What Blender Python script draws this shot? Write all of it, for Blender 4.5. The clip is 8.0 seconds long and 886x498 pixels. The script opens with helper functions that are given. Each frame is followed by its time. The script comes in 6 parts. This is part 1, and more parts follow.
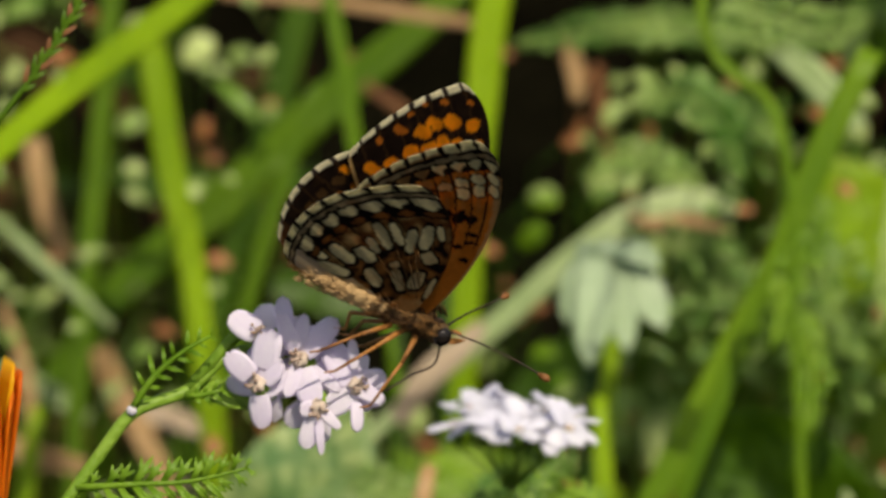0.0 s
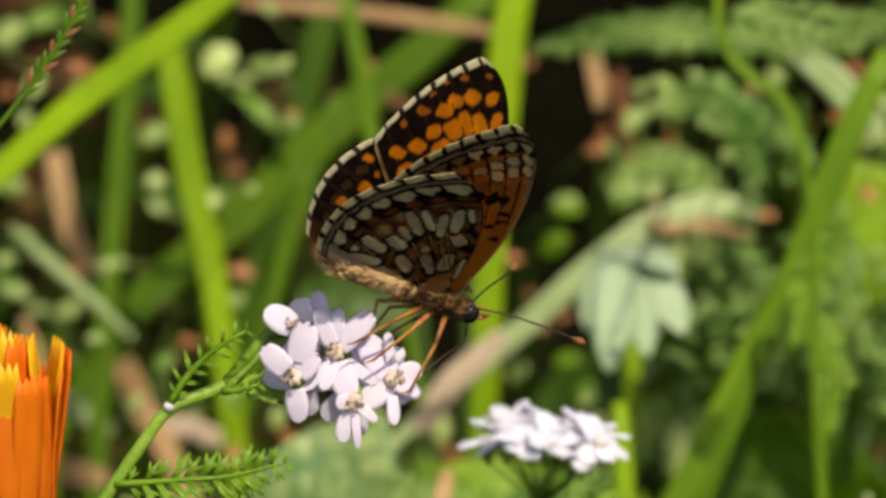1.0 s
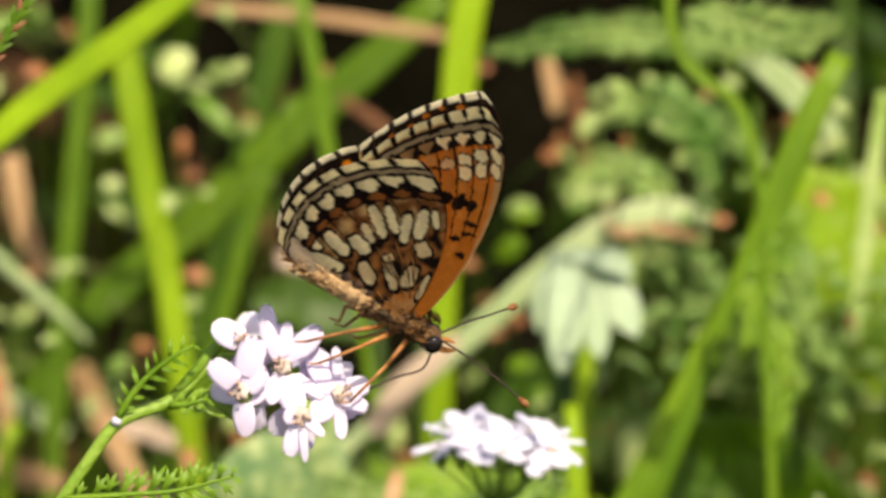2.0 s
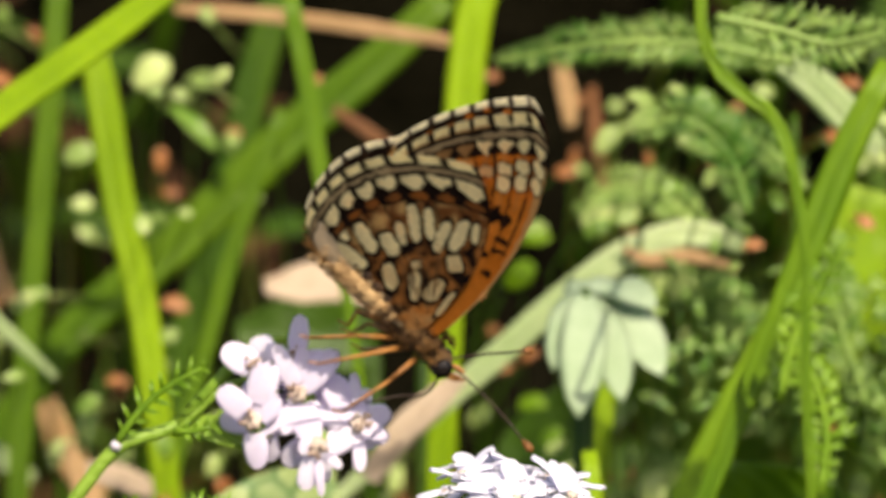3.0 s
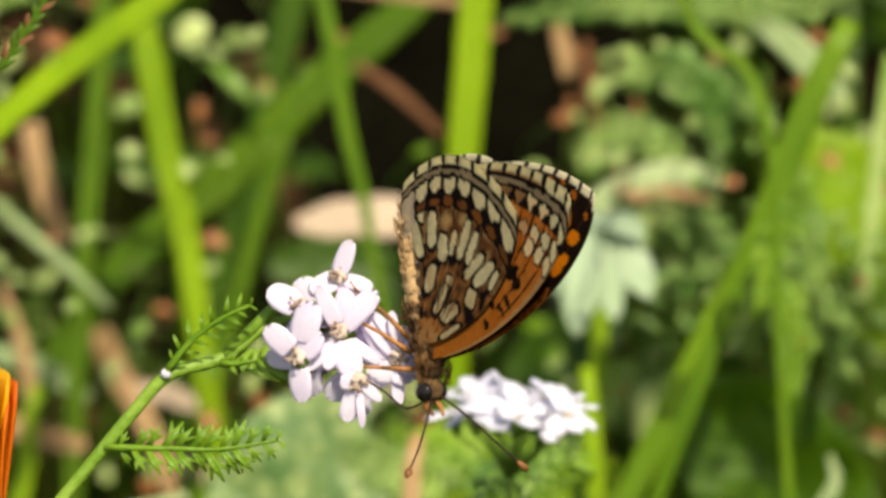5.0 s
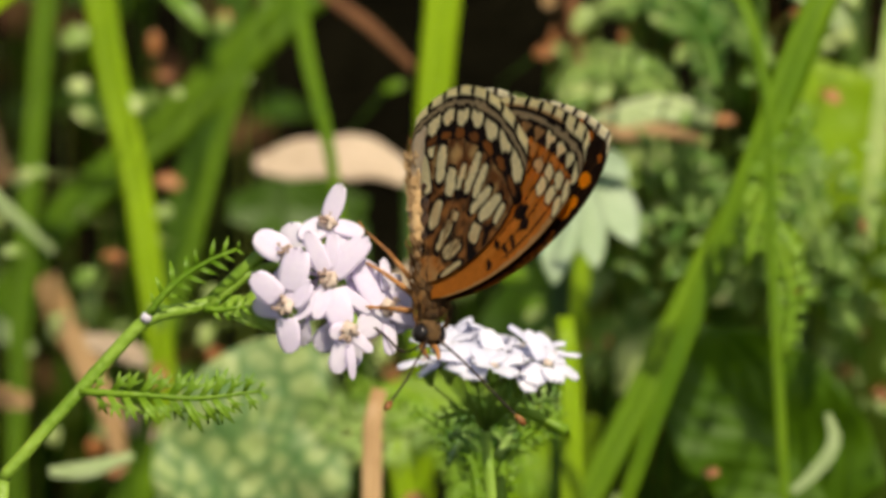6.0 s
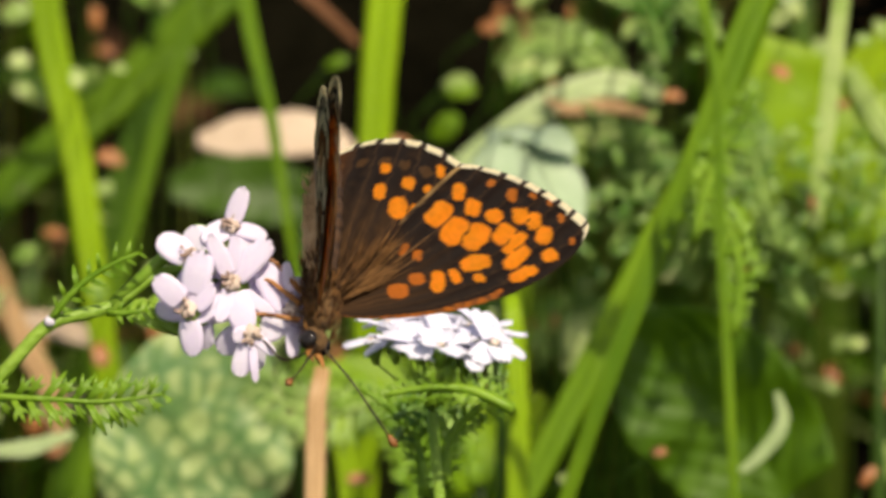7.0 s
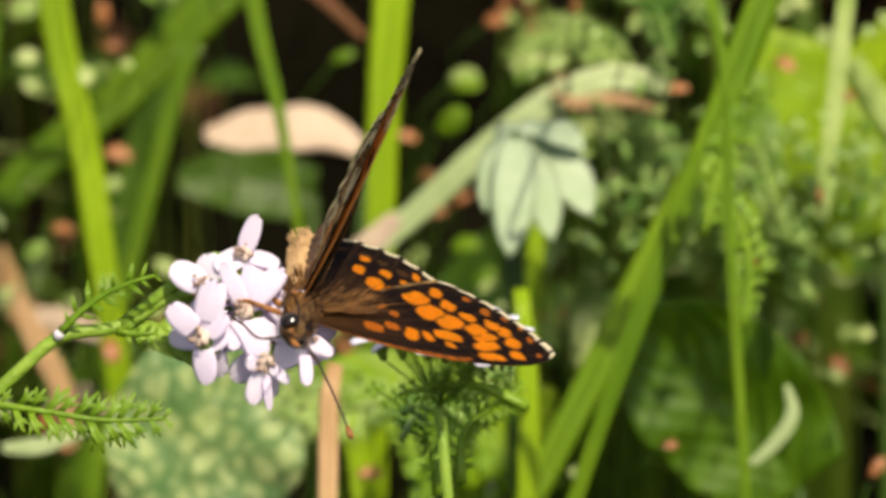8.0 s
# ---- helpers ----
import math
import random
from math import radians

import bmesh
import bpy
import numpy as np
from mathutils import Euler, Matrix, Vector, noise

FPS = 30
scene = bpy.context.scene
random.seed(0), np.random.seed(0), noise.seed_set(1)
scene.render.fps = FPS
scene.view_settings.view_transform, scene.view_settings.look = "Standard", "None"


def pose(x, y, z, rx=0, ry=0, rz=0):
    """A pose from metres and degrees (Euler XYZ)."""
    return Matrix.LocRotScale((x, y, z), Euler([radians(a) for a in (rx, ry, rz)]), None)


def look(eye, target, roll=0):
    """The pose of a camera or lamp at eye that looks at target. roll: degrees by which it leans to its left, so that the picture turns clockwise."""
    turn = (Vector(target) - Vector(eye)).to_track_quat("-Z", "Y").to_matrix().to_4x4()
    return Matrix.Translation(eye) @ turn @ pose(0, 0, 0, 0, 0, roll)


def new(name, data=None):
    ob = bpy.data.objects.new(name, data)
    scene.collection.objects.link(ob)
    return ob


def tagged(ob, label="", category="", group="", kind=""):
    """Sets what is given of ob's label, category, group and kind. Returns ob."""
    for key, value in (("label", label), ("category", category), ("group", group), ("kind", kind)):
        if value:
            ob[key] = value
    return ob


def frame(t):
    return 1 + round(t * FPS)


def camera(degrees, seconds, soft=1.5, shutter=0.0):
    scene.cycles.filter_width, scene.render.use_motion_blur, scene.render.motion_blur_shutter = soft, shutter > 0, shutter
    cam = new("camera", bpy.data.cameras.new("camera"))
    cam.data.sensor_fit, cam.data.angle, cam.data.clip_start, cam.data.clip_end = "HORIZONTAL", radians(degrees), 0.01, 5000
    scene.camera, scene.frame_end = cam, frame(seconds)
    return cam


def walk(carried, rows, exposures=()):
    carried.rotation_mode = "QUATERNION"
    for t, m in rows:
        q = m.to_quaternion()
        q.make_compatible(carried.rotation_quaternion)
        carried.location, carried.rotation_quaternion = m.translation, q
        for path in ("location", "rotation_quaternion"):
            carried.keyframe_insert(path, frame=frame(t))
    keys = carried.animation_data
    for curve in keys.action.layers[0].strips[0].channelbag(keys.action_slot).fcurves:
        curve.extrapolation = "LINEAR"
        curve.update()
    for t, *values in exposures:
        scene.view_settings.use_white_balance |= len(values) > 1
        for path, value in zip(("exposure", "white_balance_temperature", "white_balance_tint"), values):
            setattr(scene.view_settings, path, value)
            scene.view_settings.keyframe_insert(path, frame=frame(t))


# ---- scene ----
cam = camera(2.4, 8.0, soft=3.0)
cam.data.dof.use_dof = True
cam.data.dof.focus_distance = 1.46
cam.data.dof.aperture_fstop = 165
PATH = [
    (0, (-0.00005, -1.38259, 0.90864), (-0.000497, 0.008328, 0.347096), 0.462),
    (0.5, (0.00222, -1.38770, 0.90662), (-0.000105, 0.004428, 0.348070), -0.144),
    (1, (0.00473, -1.37733, 0.90362), (-0.000905, 0.014568, 0.344524), -0.074),
    (1.5, (0.00732, -1.37648, 0.90168), (0.000735, 0.015725, 0.343354), 0.209),
    (2, (0.00752, -1.38129, 0.90187), (0.002990, 0.011600, 0.345231), 0.128),
    (2.2, (0.00752, -1.38535, 0.90351), (0.002911, 0.007718, 0.347324), -0.068),
    (3.3, (0.00578, -1.17120, 0.82128), (0.001822, 0.221192, 0.263388), 0.242),
    (3.5, (0.00578, -1.17883, 0.82436), (0.002353, 0.213111, 0.265347), -0.182),
    (4, (0.00605, -1.17846, 0.82531), (0.002703, 0.213229, 0.265676), -0.492),
    (4.2, (0.00540, -1.19133, 0.82959), (0.001078, 0.200174, 0.269504), -0.308),
    (4.5, (0.00443, -1.34893, 0.89189), (0.001075, 0.042435, 0.331461), -0.628),
    (4.7, (0.00443, -1.40890, 0.91612), (0.000812, -0.017579, 0.355575), -0.319),
    (5.8, (0.00980, -1.40370, 0.91095), (0.004392, -0.013246, 0.348275), -0.588),
    (6, (0.00980, -1.27442, 0.85872), (0.004086, 0.116016, 0.296004), -0.245),
    (6.5, (0.00670, -1.26140, 0.85384), (0.007495, 0.128663, 0.290186), -0.463),
    (7, (0.00954, -1.25547, 0.85032), (0.007910, 0.134576, 0.286597), -0.109),
    (7.5, (0.00898, -1.25779, 0.85156), (0.007346, 0.132356, 0.288098), -0.128),
    (8, (0.00751, -1.26176, 0.85550), (0.006961, 0.127362, 0.289513), -0.501),
]
LIGHTING = [(t, 0.22 + e, 7450, tint) for t, e, tint in ((0, -0.58, 8), (0.5, -0.62, 14), (1, -0.37, 9), (1.5, -0.23, 12), (2, 0.11, 15), (3.5, -0.01, 11), (4.5, -0.01, 7), (6, -0.38, 9), (6.5, -0.37, 8), (7, -0.22, 12), (7.5, -0.06, 14), (8, -0.11, 14))]
walk(cam, [(t, look(eye, target, roll)) for t, eye, target, roll in PATH], LIGHTING)

# ---- light ----
SUN = Vector((0.22, -0.48, 0.85)).normalized()
world = bpy.data.worlds.new("world")
scene.world = world
world.use_nodes = True
sky = world.node_tree.nodes.new("ShaderNodeTexSky")
sky.sky_type, sky.sun_disc, sky.dust_density = "NISHITA", False, 3.0
sky.sun_elevation, sky.sun_rotation = math.asin(SUN.z), math.atan2(SUN.x, SUN.y)
world.node_tree.links.new(sky.outputs[0], world.node_tree.nodes["Background"].inputs[0])
world.node_tree.nodes["Background"].inputs[1].default_value = 0.13
lamp = bpy.data.lights.new("sun", "SUN")
lamp.energy, lamp.angle, lamp.color = 5.0, radians(0.53), (1.0, 0.94, 0.82)
new("sun", lamp).matrix_world = look(SUN * 5, (0, 0, 0))

# ---- materials ----


def graph(name):
    m = bpy.data.materials.new(name)
    m.use_nodes = True
    n, l = m.node_tree.nodes, m.node_tree.links
    n.clear()
    return m, n, l, n.new("ShaderNodeOutputMaterial")


def varied(n, l, dark, light, scale, detail=4.0, spread=0.5, stretch=(1, 1, 1), random_amount=0.0):
    """Colour from two scales of noise in object space, with a shift of its own for each object."""
    co = n.new("ShaderNodeTexCoord")
    mp = n.new("ShaderNodeMapping")
    mp.inputs["Scale"].default_value = stretch
    l.new(co.outputs["Object"], mp.inputs[0])
    a = n.new("ShaderNodeTexNoise")
    a.inputs["Scale"].default_value, a.inputs["Detail"].default_value = scale, detail
    b = n.new("ShaderNodeTexNoise")
    b.inputs["Scale"].default_value, b.inputs["Detail"].default_value = scale * 7, 2
    l.new(mp.outputs[0], a.inputs["Vector"])
    l.new(mp.outputs[0], b.inputs["Vector"])
    mix = n.new("ShaderNodeMath")
    mix.operation = "MULTIPLY_ADD"
    mix.inputs[1].default_value = 0.35
    l.new(b.outputs[0], mix.inputs[0])
    l.new(a.outputs[0], mix.inputs[2])
    last = mix.outputs[0]
    if random_amount:
        info = n.new("ShaderNodeObjectInfo")
        geo = n.new("ShaderNodeNewGeometry")
        add = n.new("ShaderNodeMath")
        add.operation = "ADD"
        l.new(info.outputs["Random"], add.inputs[0])
        l.new(geo.outputs["Random Per Island"], add.inputs[1])
        sh = n.new("ShaderNodeMath")
        sh.operation = "MULTIPLY_ADD"
        sh.inputs[1].default_value = random_amount
        l.new(add.outputs[0], sh.inputs[0])
        l.new(last, sh.inputs[2])
        sub = n.new("ShaderNodeMath")
        sub.operation = "SUBTRACT"
        sub.inputs[1].default_value = random_amount
        l.new(sh.outputs[0], sub.inputs[0])
        last = sub.outputs[0]
    ramp = n.new("ShaderNodeValToRGB")
    ramp.color_ramp.elements[0].position, ramp.color_ramp.elements[1].position = 0.67 - spread / 2, 0.67 + spread / 2
    ramp.color_ramp.elements[0].color, ramp.color_ramp.elements[1].color = (*dark, 1), (*light, 1)
    l.new(last, ramp.inputs[0])
    return ramp.outputs[0], b.outputs[0]


def leafy(name, dark, light, scale=120.0, rough=0.45, through_light=0.4, stretch=(1, 1, 1), bump=0.3, tint=(1.25, 1.15, 0.5), rand=0.15, size=0.0006, gloss=0.35):
    m, n, l, out = graph(name)
    col, fine = varied(n, l, dark, light, scale, stretch=stretch, random_amount=rand)
    p = n.new("ShaderNodeBsdfPrincipled")
    p.inputs["Roughness"].default_value = rough
    p.inputs["Specular IOR Level"].default_value = gloss
    l.new(col, p.inputs["Base Color"])
    bp = n.new("ShaderNodeBump")
    bp.inputs["Strength"].default_value, bp.inputs["Distance"].default_value = bump, size
    l.new(fine, bp.inputs["Height"])
    l.new(bp.outputs[0], p.inputs["Normal"])
    if through_light > 0:
        tr = n.new("ShaderNodeBsdfTranslucent")
        mul = n.new("ShaderNodeMix")
        mul.data_type, mul.blend_type = "RGBA", "MULTIPLY"
        mul.inputs[0].default_value = 1
        mul.inputs[7].default_value = (*tint, 1)
        l.new(col, mul.inputs[6])
        l.new(mul.outputs[2], tr.inputs[0])
        mx = n.new("ShaderNodeMixShader")
        mx.inputs[0].default_value = through_light
        l.new(p.outputs[0], mx.inputs[1])
        l.new(tr.outputs[0], mx.inputs[2])
        l.new(mx.outputs[0], out.inputs[0])
    else:
        l.new(p.outputs[0], out.inputs[0])
    return m


GRASS = leafy("grass_bright", (0.221, 0.380, 0.006), (0.340, 0.530, 0.012), 110, stretch=(1, 1, 0.15), rand=0.08)
GRASS_MID = leafy("grass_mid", (0.090, 0.215, 0.005), (0.189, 0.340, 0.010), 110, stretch=(1, 1, 0.15))
# darkest grass green: shade under the taller plants is put into it
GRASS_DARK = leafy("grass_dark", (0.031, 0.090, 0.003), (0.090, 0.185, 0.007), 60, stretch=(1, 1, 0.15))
GRASS_OLIVE = leafy("grass_olive", (0.060, 0.150, 0.004), (0.140, 0.265, 0.008), 60, stretch=(1, 1, 0.15))
GRASS_PALE = leafy("grass_pale", (0.34, 0.48, 0.20), (0.60, 0.71, 0.42), 80)
LEAF_YELLOW = leafy("leaf_yellow_green", (0.156, 0.320, 0.006), (0.350, 0.520, 0.012), 50, through_light=0.5)
# leaf green darkened to carry the shade among the plants
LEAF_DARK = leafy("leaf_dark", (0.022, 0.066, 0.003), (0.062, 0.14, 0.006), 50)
LEAF_MID = leafy("leaf_mid", (0.041, 0.125, 0.004), (0.120, 0.250, 0.008), 40, through_light=0.5)
LEAF_PALE = leafy("leaf_pale", (0.30, 0.47, 0.09), (0.66, 0.76, 0.36), 70)
LEAF_SILVER = leafy("leaf_silver", (0.26, 0.39, 0.20), (0.54, 0.65, 0.46), 60, rough=0.35, through_light=0.3, tint=(1.0, 1.08, 0.9))
# the pale end of the range paints bright highlights on the leaflets
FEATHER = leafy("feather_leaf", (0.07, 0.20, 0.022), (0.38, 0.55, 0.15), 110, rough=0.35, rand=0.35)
FEATHER_NEAR = leafy("feather_leaf_near", (0.117, 0.260, 0.012), (0.270, 0.460, 0.040), 200, rough=0.4)
STEM = leafy("stem", (0.162, 0.310, 0.025), (0.323, 0.500, 0.070), 300, through_light=0.25)
STRAW = leafy("straw", (0.31, 0.175, 0.065), (0.58, 0.39, 0.20), 60, rough=0.5, through_light=0.2, tint=(1.1, 0.9, 0.6))
DEAD = leafy("dead_leaf", (0.12, 0.048, 0.015), (0.30, 0.13, 0.05), 60, rough=0.6, through_light=0.2, tint=(1.1, 0.8, 0.5))
# dead-leaf brown, darkened to hold the shade of the gaps
LITTER = leafy("litter", (0.03, 0.014, 0.006), (0.10, 0.048, 0.022), 60, rough=0.8, through_light=0.1, gloss=0.1)
BEIGE = leafy("beige_leaf", (0.42, 0.32, 0.22), (0.68, 0.55, 0.42), 90, rough=0.6, through_light=0.2, tint=(1.1, 0.95, 0.8))
PETAL_WHITE = leafy("white_petal", (0.80, 0.80, 0.92), (0.91, 0.91, 0.97), 400, rough=0.7, through_light=0.42, tint=(1.0, 1.0, 1.03), rand=0.15, size=0.0001, gloss=0.15)
PETAL = leafy("petal", (0.82, 0.75, 0.91), (0.92, 0.89, 0.97), 400, rough=0.7, through_light=0.42, tint=(1.0, 0.97, 1.04), rand=0.15, size=0.0001, gloss=0.15)
STAMEN = leafy("stamen", (0.24, 0.15, 0.12), (0.52, 0.40, 0.32), 900, rough=0.7, through_light=0, size=0.0001)
FLORET = leafy("floret_disc", (0.46, 0.34, 0.28), (0.70, 0.60, 0.52), 900, rough=0.7, through_light=0.1, size=0.0001)
ORANGE = leafy("orange_petal", (0.62, 0.065, 0.005), (0.86, 0.24, 0.012), 130, stretch=(1, 1, 0.3), rough=0.5, through_light=0.35, tint=(1.1, 0.9, 0.5), rand=0.3)
YELLOW = leafy("yellow_petal", (0.85, 0.36, 0.008), (0.92, 0.62, 0.03), 130, stretch=(1, 1, 0.3), rough=0.5, through_light=0.35, tint=(1.1, 0.95, 0.5), rand=0.2)
# small-leaf green made pale so that the colour holds the sun glints
LEAF_GLINT = leafy("leaf_glint", (0.147, 0.300, 0.030), (0.570, 0.680, 0.280), 90, rough=0.3, rand=0.35)
SPOT_DRY = leafy("dry_spot", (0.22, 0.08, 0.02), (0.46, 0.20, 0.075), 90, rough=0.45, through_light=0.2, tint=(1.1, 0.8, 0.5), rand=0.3)

def netted(name):
    """A wrinkled leaf: pale swollen cells between sunken darker veins."""
    m = leafy(name, (0.34, 0.46, 0.16), (0.55, 0.63, 0.32), 70)
    n, l = m.node_tree.nodes, m.node_tree.links
    co = n.new("ShaderNodeTexCoord")
    v = n.new("ShaderNodeTexVoronoi")
    v.feature = "DISTANCE_TO_EDGE"
    v.inputs["Scale"].default_value = 430
    l.new(co.outputs["Object"], v.inputs["Vector"])
    ramp = n.new("ShaderNodeValToRGB")
    ramp.color_ramp.elements[0].color, ramp.color_ramp.elements[1].color = (0.15, 0.36, 0.28, 1), (1, 1, 1, 1)
    ramp.color_ramp.elements[1].position = 0.2
    l.new(v.outputs["Distance"], ramp.inputs[0])
    p = [x for x in n if x.type == "BSDF_PRINCIPLED"][0]
    mix = n.new("ShaderNodeMix")
    mix.data_type, mix.blend_type = "RGBA", "MULTIPLY"
    mix.inputs[0].default_value = 1
    l.new(p.inputs["Base Color"].links[0].from_socket, mix.inputs[6])
    l.new(ramp.outputs[0], mix.inputs[7])
    l.new(mix.outputs[2], p.inputs["Base Color"])
    bp = n.new("ShaderNodeBump")
    bp.inputs["Distance"].default_value = 0.0002
    l.new(v.outputs["Distance"], bp.inputs["Height"])
    l.new(bp.outputs[0], p.inputs["Normal"])
    return m


LEAF_NET = netted("netted_leaf")
# near-black: the shade between the plants is put into the earth's colour
SHADED_SOIL = leafy("shaded_soil", (0.003, 0.0028, 0.0016), (0.010, 0.009, 0.005), 45, rough=0.9, through_light=0, bump=1.0, size=0.01, gloss=0.0)

# ---- axes of the plot: across, along the line of sight, and square to both ----
REACH = 1.5
SLOPE = radians(22)
AHEAD = Vector((0, math.cos(SLOPE), -math.sin(SLOPE)))
UPWARD = Vector((0, math.sin(SLOPE), math.cos(SLOPE)))
ACROSS = Vector((1, 0, 0))
STAND = Vector((0, 0, 0.35)) - REACH * AHEAD


def spot(x, y, d):
    """A place x mm across, y mm up and d mm deeper than the flower head."""
    far = REACH + d / 1000
    return STAND + AHEAD * far + (ACROSS * x + UPWARD * y) * (far / REACH / 1000)


def mesh(name, verts, faces, mats, smooth=True):
    me = bpy.data.meshes.new(name)
    me.from_pydata([tuple(v) for v in verts], [], faces)
    for m in mats:
        me.materials.append(m)
    if smooth:
        me.shade_smooth()
    me.update()
    return me


def part(name, verts, faces, material, parent=None, label="", m=None):
    ob = new(name, mesh(name, verts, faces, [material]))
    if parent:
        ob.parent = parent
    if m is not None:
        ob.matrix_basis = m
    return tagged(ob, label)


def curve_points(pts, n):
    """n points along a smooth curve through pts (tuples of any length), evenly by chord length."""
    p = np.array(pts, float)
    d = np.r_[0, np.cumsum(np.maximum(1e-9, np.linalg.norm(np.diff(p[:, :3], axis=0), axis=1)))]
    slope = np.diff(p, axis=0) / np.diff(d)[:, None]
    tan = np.vstack([slope[:1], slope])
    for k in range(1, len(p) - 1):
        a, b = d[k] - d[k - 1], d[k + 1] - d[k]
        tan[k] = (slope[k - 1] * b + slope[k] * a) / (a + b)
    tan[-1] = slope[-1]
    out = []
    for s in np.linspace(0, d[-1] * (1 - 1e-9), n):
        k = min(len(p) - 2, int(np.searchsorted(d, s, side="right")) - 1)
        h = d[k + 1] - d[k]
        f = (s - d[k]) / h
        out.append((2 * f ** 3 - 3 * f * f + 1) * p[k] + (f ** 3 - 2 * f * f + f) * h * tan[k] + (3 * f * f - 2 * f ** 3) * p[k + 1] + (f ** 3 - f * f) * h * tan[k + 1])
    return np.array(out)


class Shape:
    """Collects vertices and faces of one mesh."""

    def __init__(self):
        self.v, self.f = [], []

    def ring(self, pts):
        self.v += pts
        return list(range(len(self.v) - len(pts), len(self.v)))

    def skin(self, rings, cap=True):
        for a, b in zip(rings, rings[1:]):
            k = len(a)
            self.f += [(a[i], a[(i + 1) % k], b[(i + 1) % k], b[i]) for i in range(k)]
        if cap:
            self.f += [tuple(reversed(rings[0])), tuple(rings[-1])]

    def tube(self, pts, radii, sides=7):
        pts = [Vector(p) for p in pts]
        rings, side = [], None
        for i, p in enumerate(pts):
            t = (pts[min(i + 1, len(pts) - 1)] - pts[max(i - 1, 0)]).normalized()
            side = t.orthogonal() if side is None else (side - t * side.dot(t))
            side.normalize()
            up = t.cross(side)
            r = radii[i] if hasattr(radii, "__len__") else radii
            rings.append(self.ring([p + (side * math.cos(a) + up * math.sin(a)) * r for a in np.arange(sides) * 2 * math.pi / sides]))
        self.skin(rings)

    def strip(self, pts, widths, facing, fold=0.25, thick=0.00025, twist=0.0):
        """A leaf blade: a folded band with thickness, whose broad side faces the given way."""
        pts = [Vector(p) for p in pts]
        rings = []
        for i, p in enumerate(pts):
            t = (pts[min(i + 1, len(pts) - 1)] - pts[max(i - 1, 0)]).normalized()
            side = t.cross(facing).normalized()
            nrm = side.cross(t).normalized()
            if twist:
                a = twist * i / (len(pts) - 1)
                side, nrm = side * math.cos(a) + nrm * math.sin(a), nrm * math.cos(a) - side * math.sin(a)
            w = widths[i] / 2
            h = nrm * thick
            rings.append(self.ring([p - side * w + nrm * w * fold, p - side * w * 0.5 + nrm * w * fold * 0.35, p, p + side * w * 0.5 + nrm * w * fold * 0.35, p + side * w + nrm * w * fold,
                                    p + side * w * 0.5 + nrm * w * fold * 0.35 - h, p - h, p - side * w * 0.5 + nrm * w * fold * 0.35 - h]))
        self.skin(rings)

    def leaf(self, base, way, normal, length, width, cup=0.15, tip=1.0, n=6, thick=0.0002):
        """An oval leaf or petal with a rounded or pointed end."""
        way, side = way.normalized(), way.cross(normal).normalized()
        nrm = side.cross(way).normalized()
        pts, ws = [], []
        for i in range(n + 1):
            s = i / n
            pts.append(base + way * length * s + nrm * length * cup * math.sin(math.pi * s * 0.9))
            ws.append(width * max(0.06, math.sin(math.pi * min(0.995, 0.08 + 0.92 * s ** (0.8 if tip >= 1 else 1.3))) ** (0.8 * tip)))
        self.strip(pts, ws, nrm, fold=0.22, thick=thick)

    def ball(self, c, rx, ry, rz, turn=None, seg=8, rings=6):
        c = Vector(c)
        rows = []
        for j in range(1, rings):
            a = math.pi * j / rings
            row = []
            for i in range(seg):
                b = 2 * math.pi * i / seg
                q = Vector((rx * math.cos(a), ry * math.sin(a) * math.cos(b), rz * math.sin(a) * math.sin(b)))
                row.append(c + (turn @ q if turn else q))
            rows.append(self.ring(row))
        self.skin(rows)


# ---- ground ----


def build_ground():
    n, verts, faces = 90, [], []
    for j in range(n):
        for i in range(n):
            u, v = (i / (n - 1) - 0.5) * 2, (j / (n - 1) - 0.5) * 2
            x, y = 60 * u * abs(u) ** 3, 0.3 + 60 * v * abs(v) ** 3
            verts.append((x, y, 0.012 * noise.noise(Vector((x * 9, y * 9, 0))) - 0.01))
    faces = [(j * n + i, j * n + i + 1, j * n + n + i + 1, j * n + n + i) for j in range(n - 1) for i in range(n - 1)]
    ob = new("ground", mesh("ground", verts, faces, [SHADED_SOIL]))
    tagged(ob, "earth floor of the meadow, near-black with the shade put in", "ground", kind="structure")


TOWARD = -AHEAD


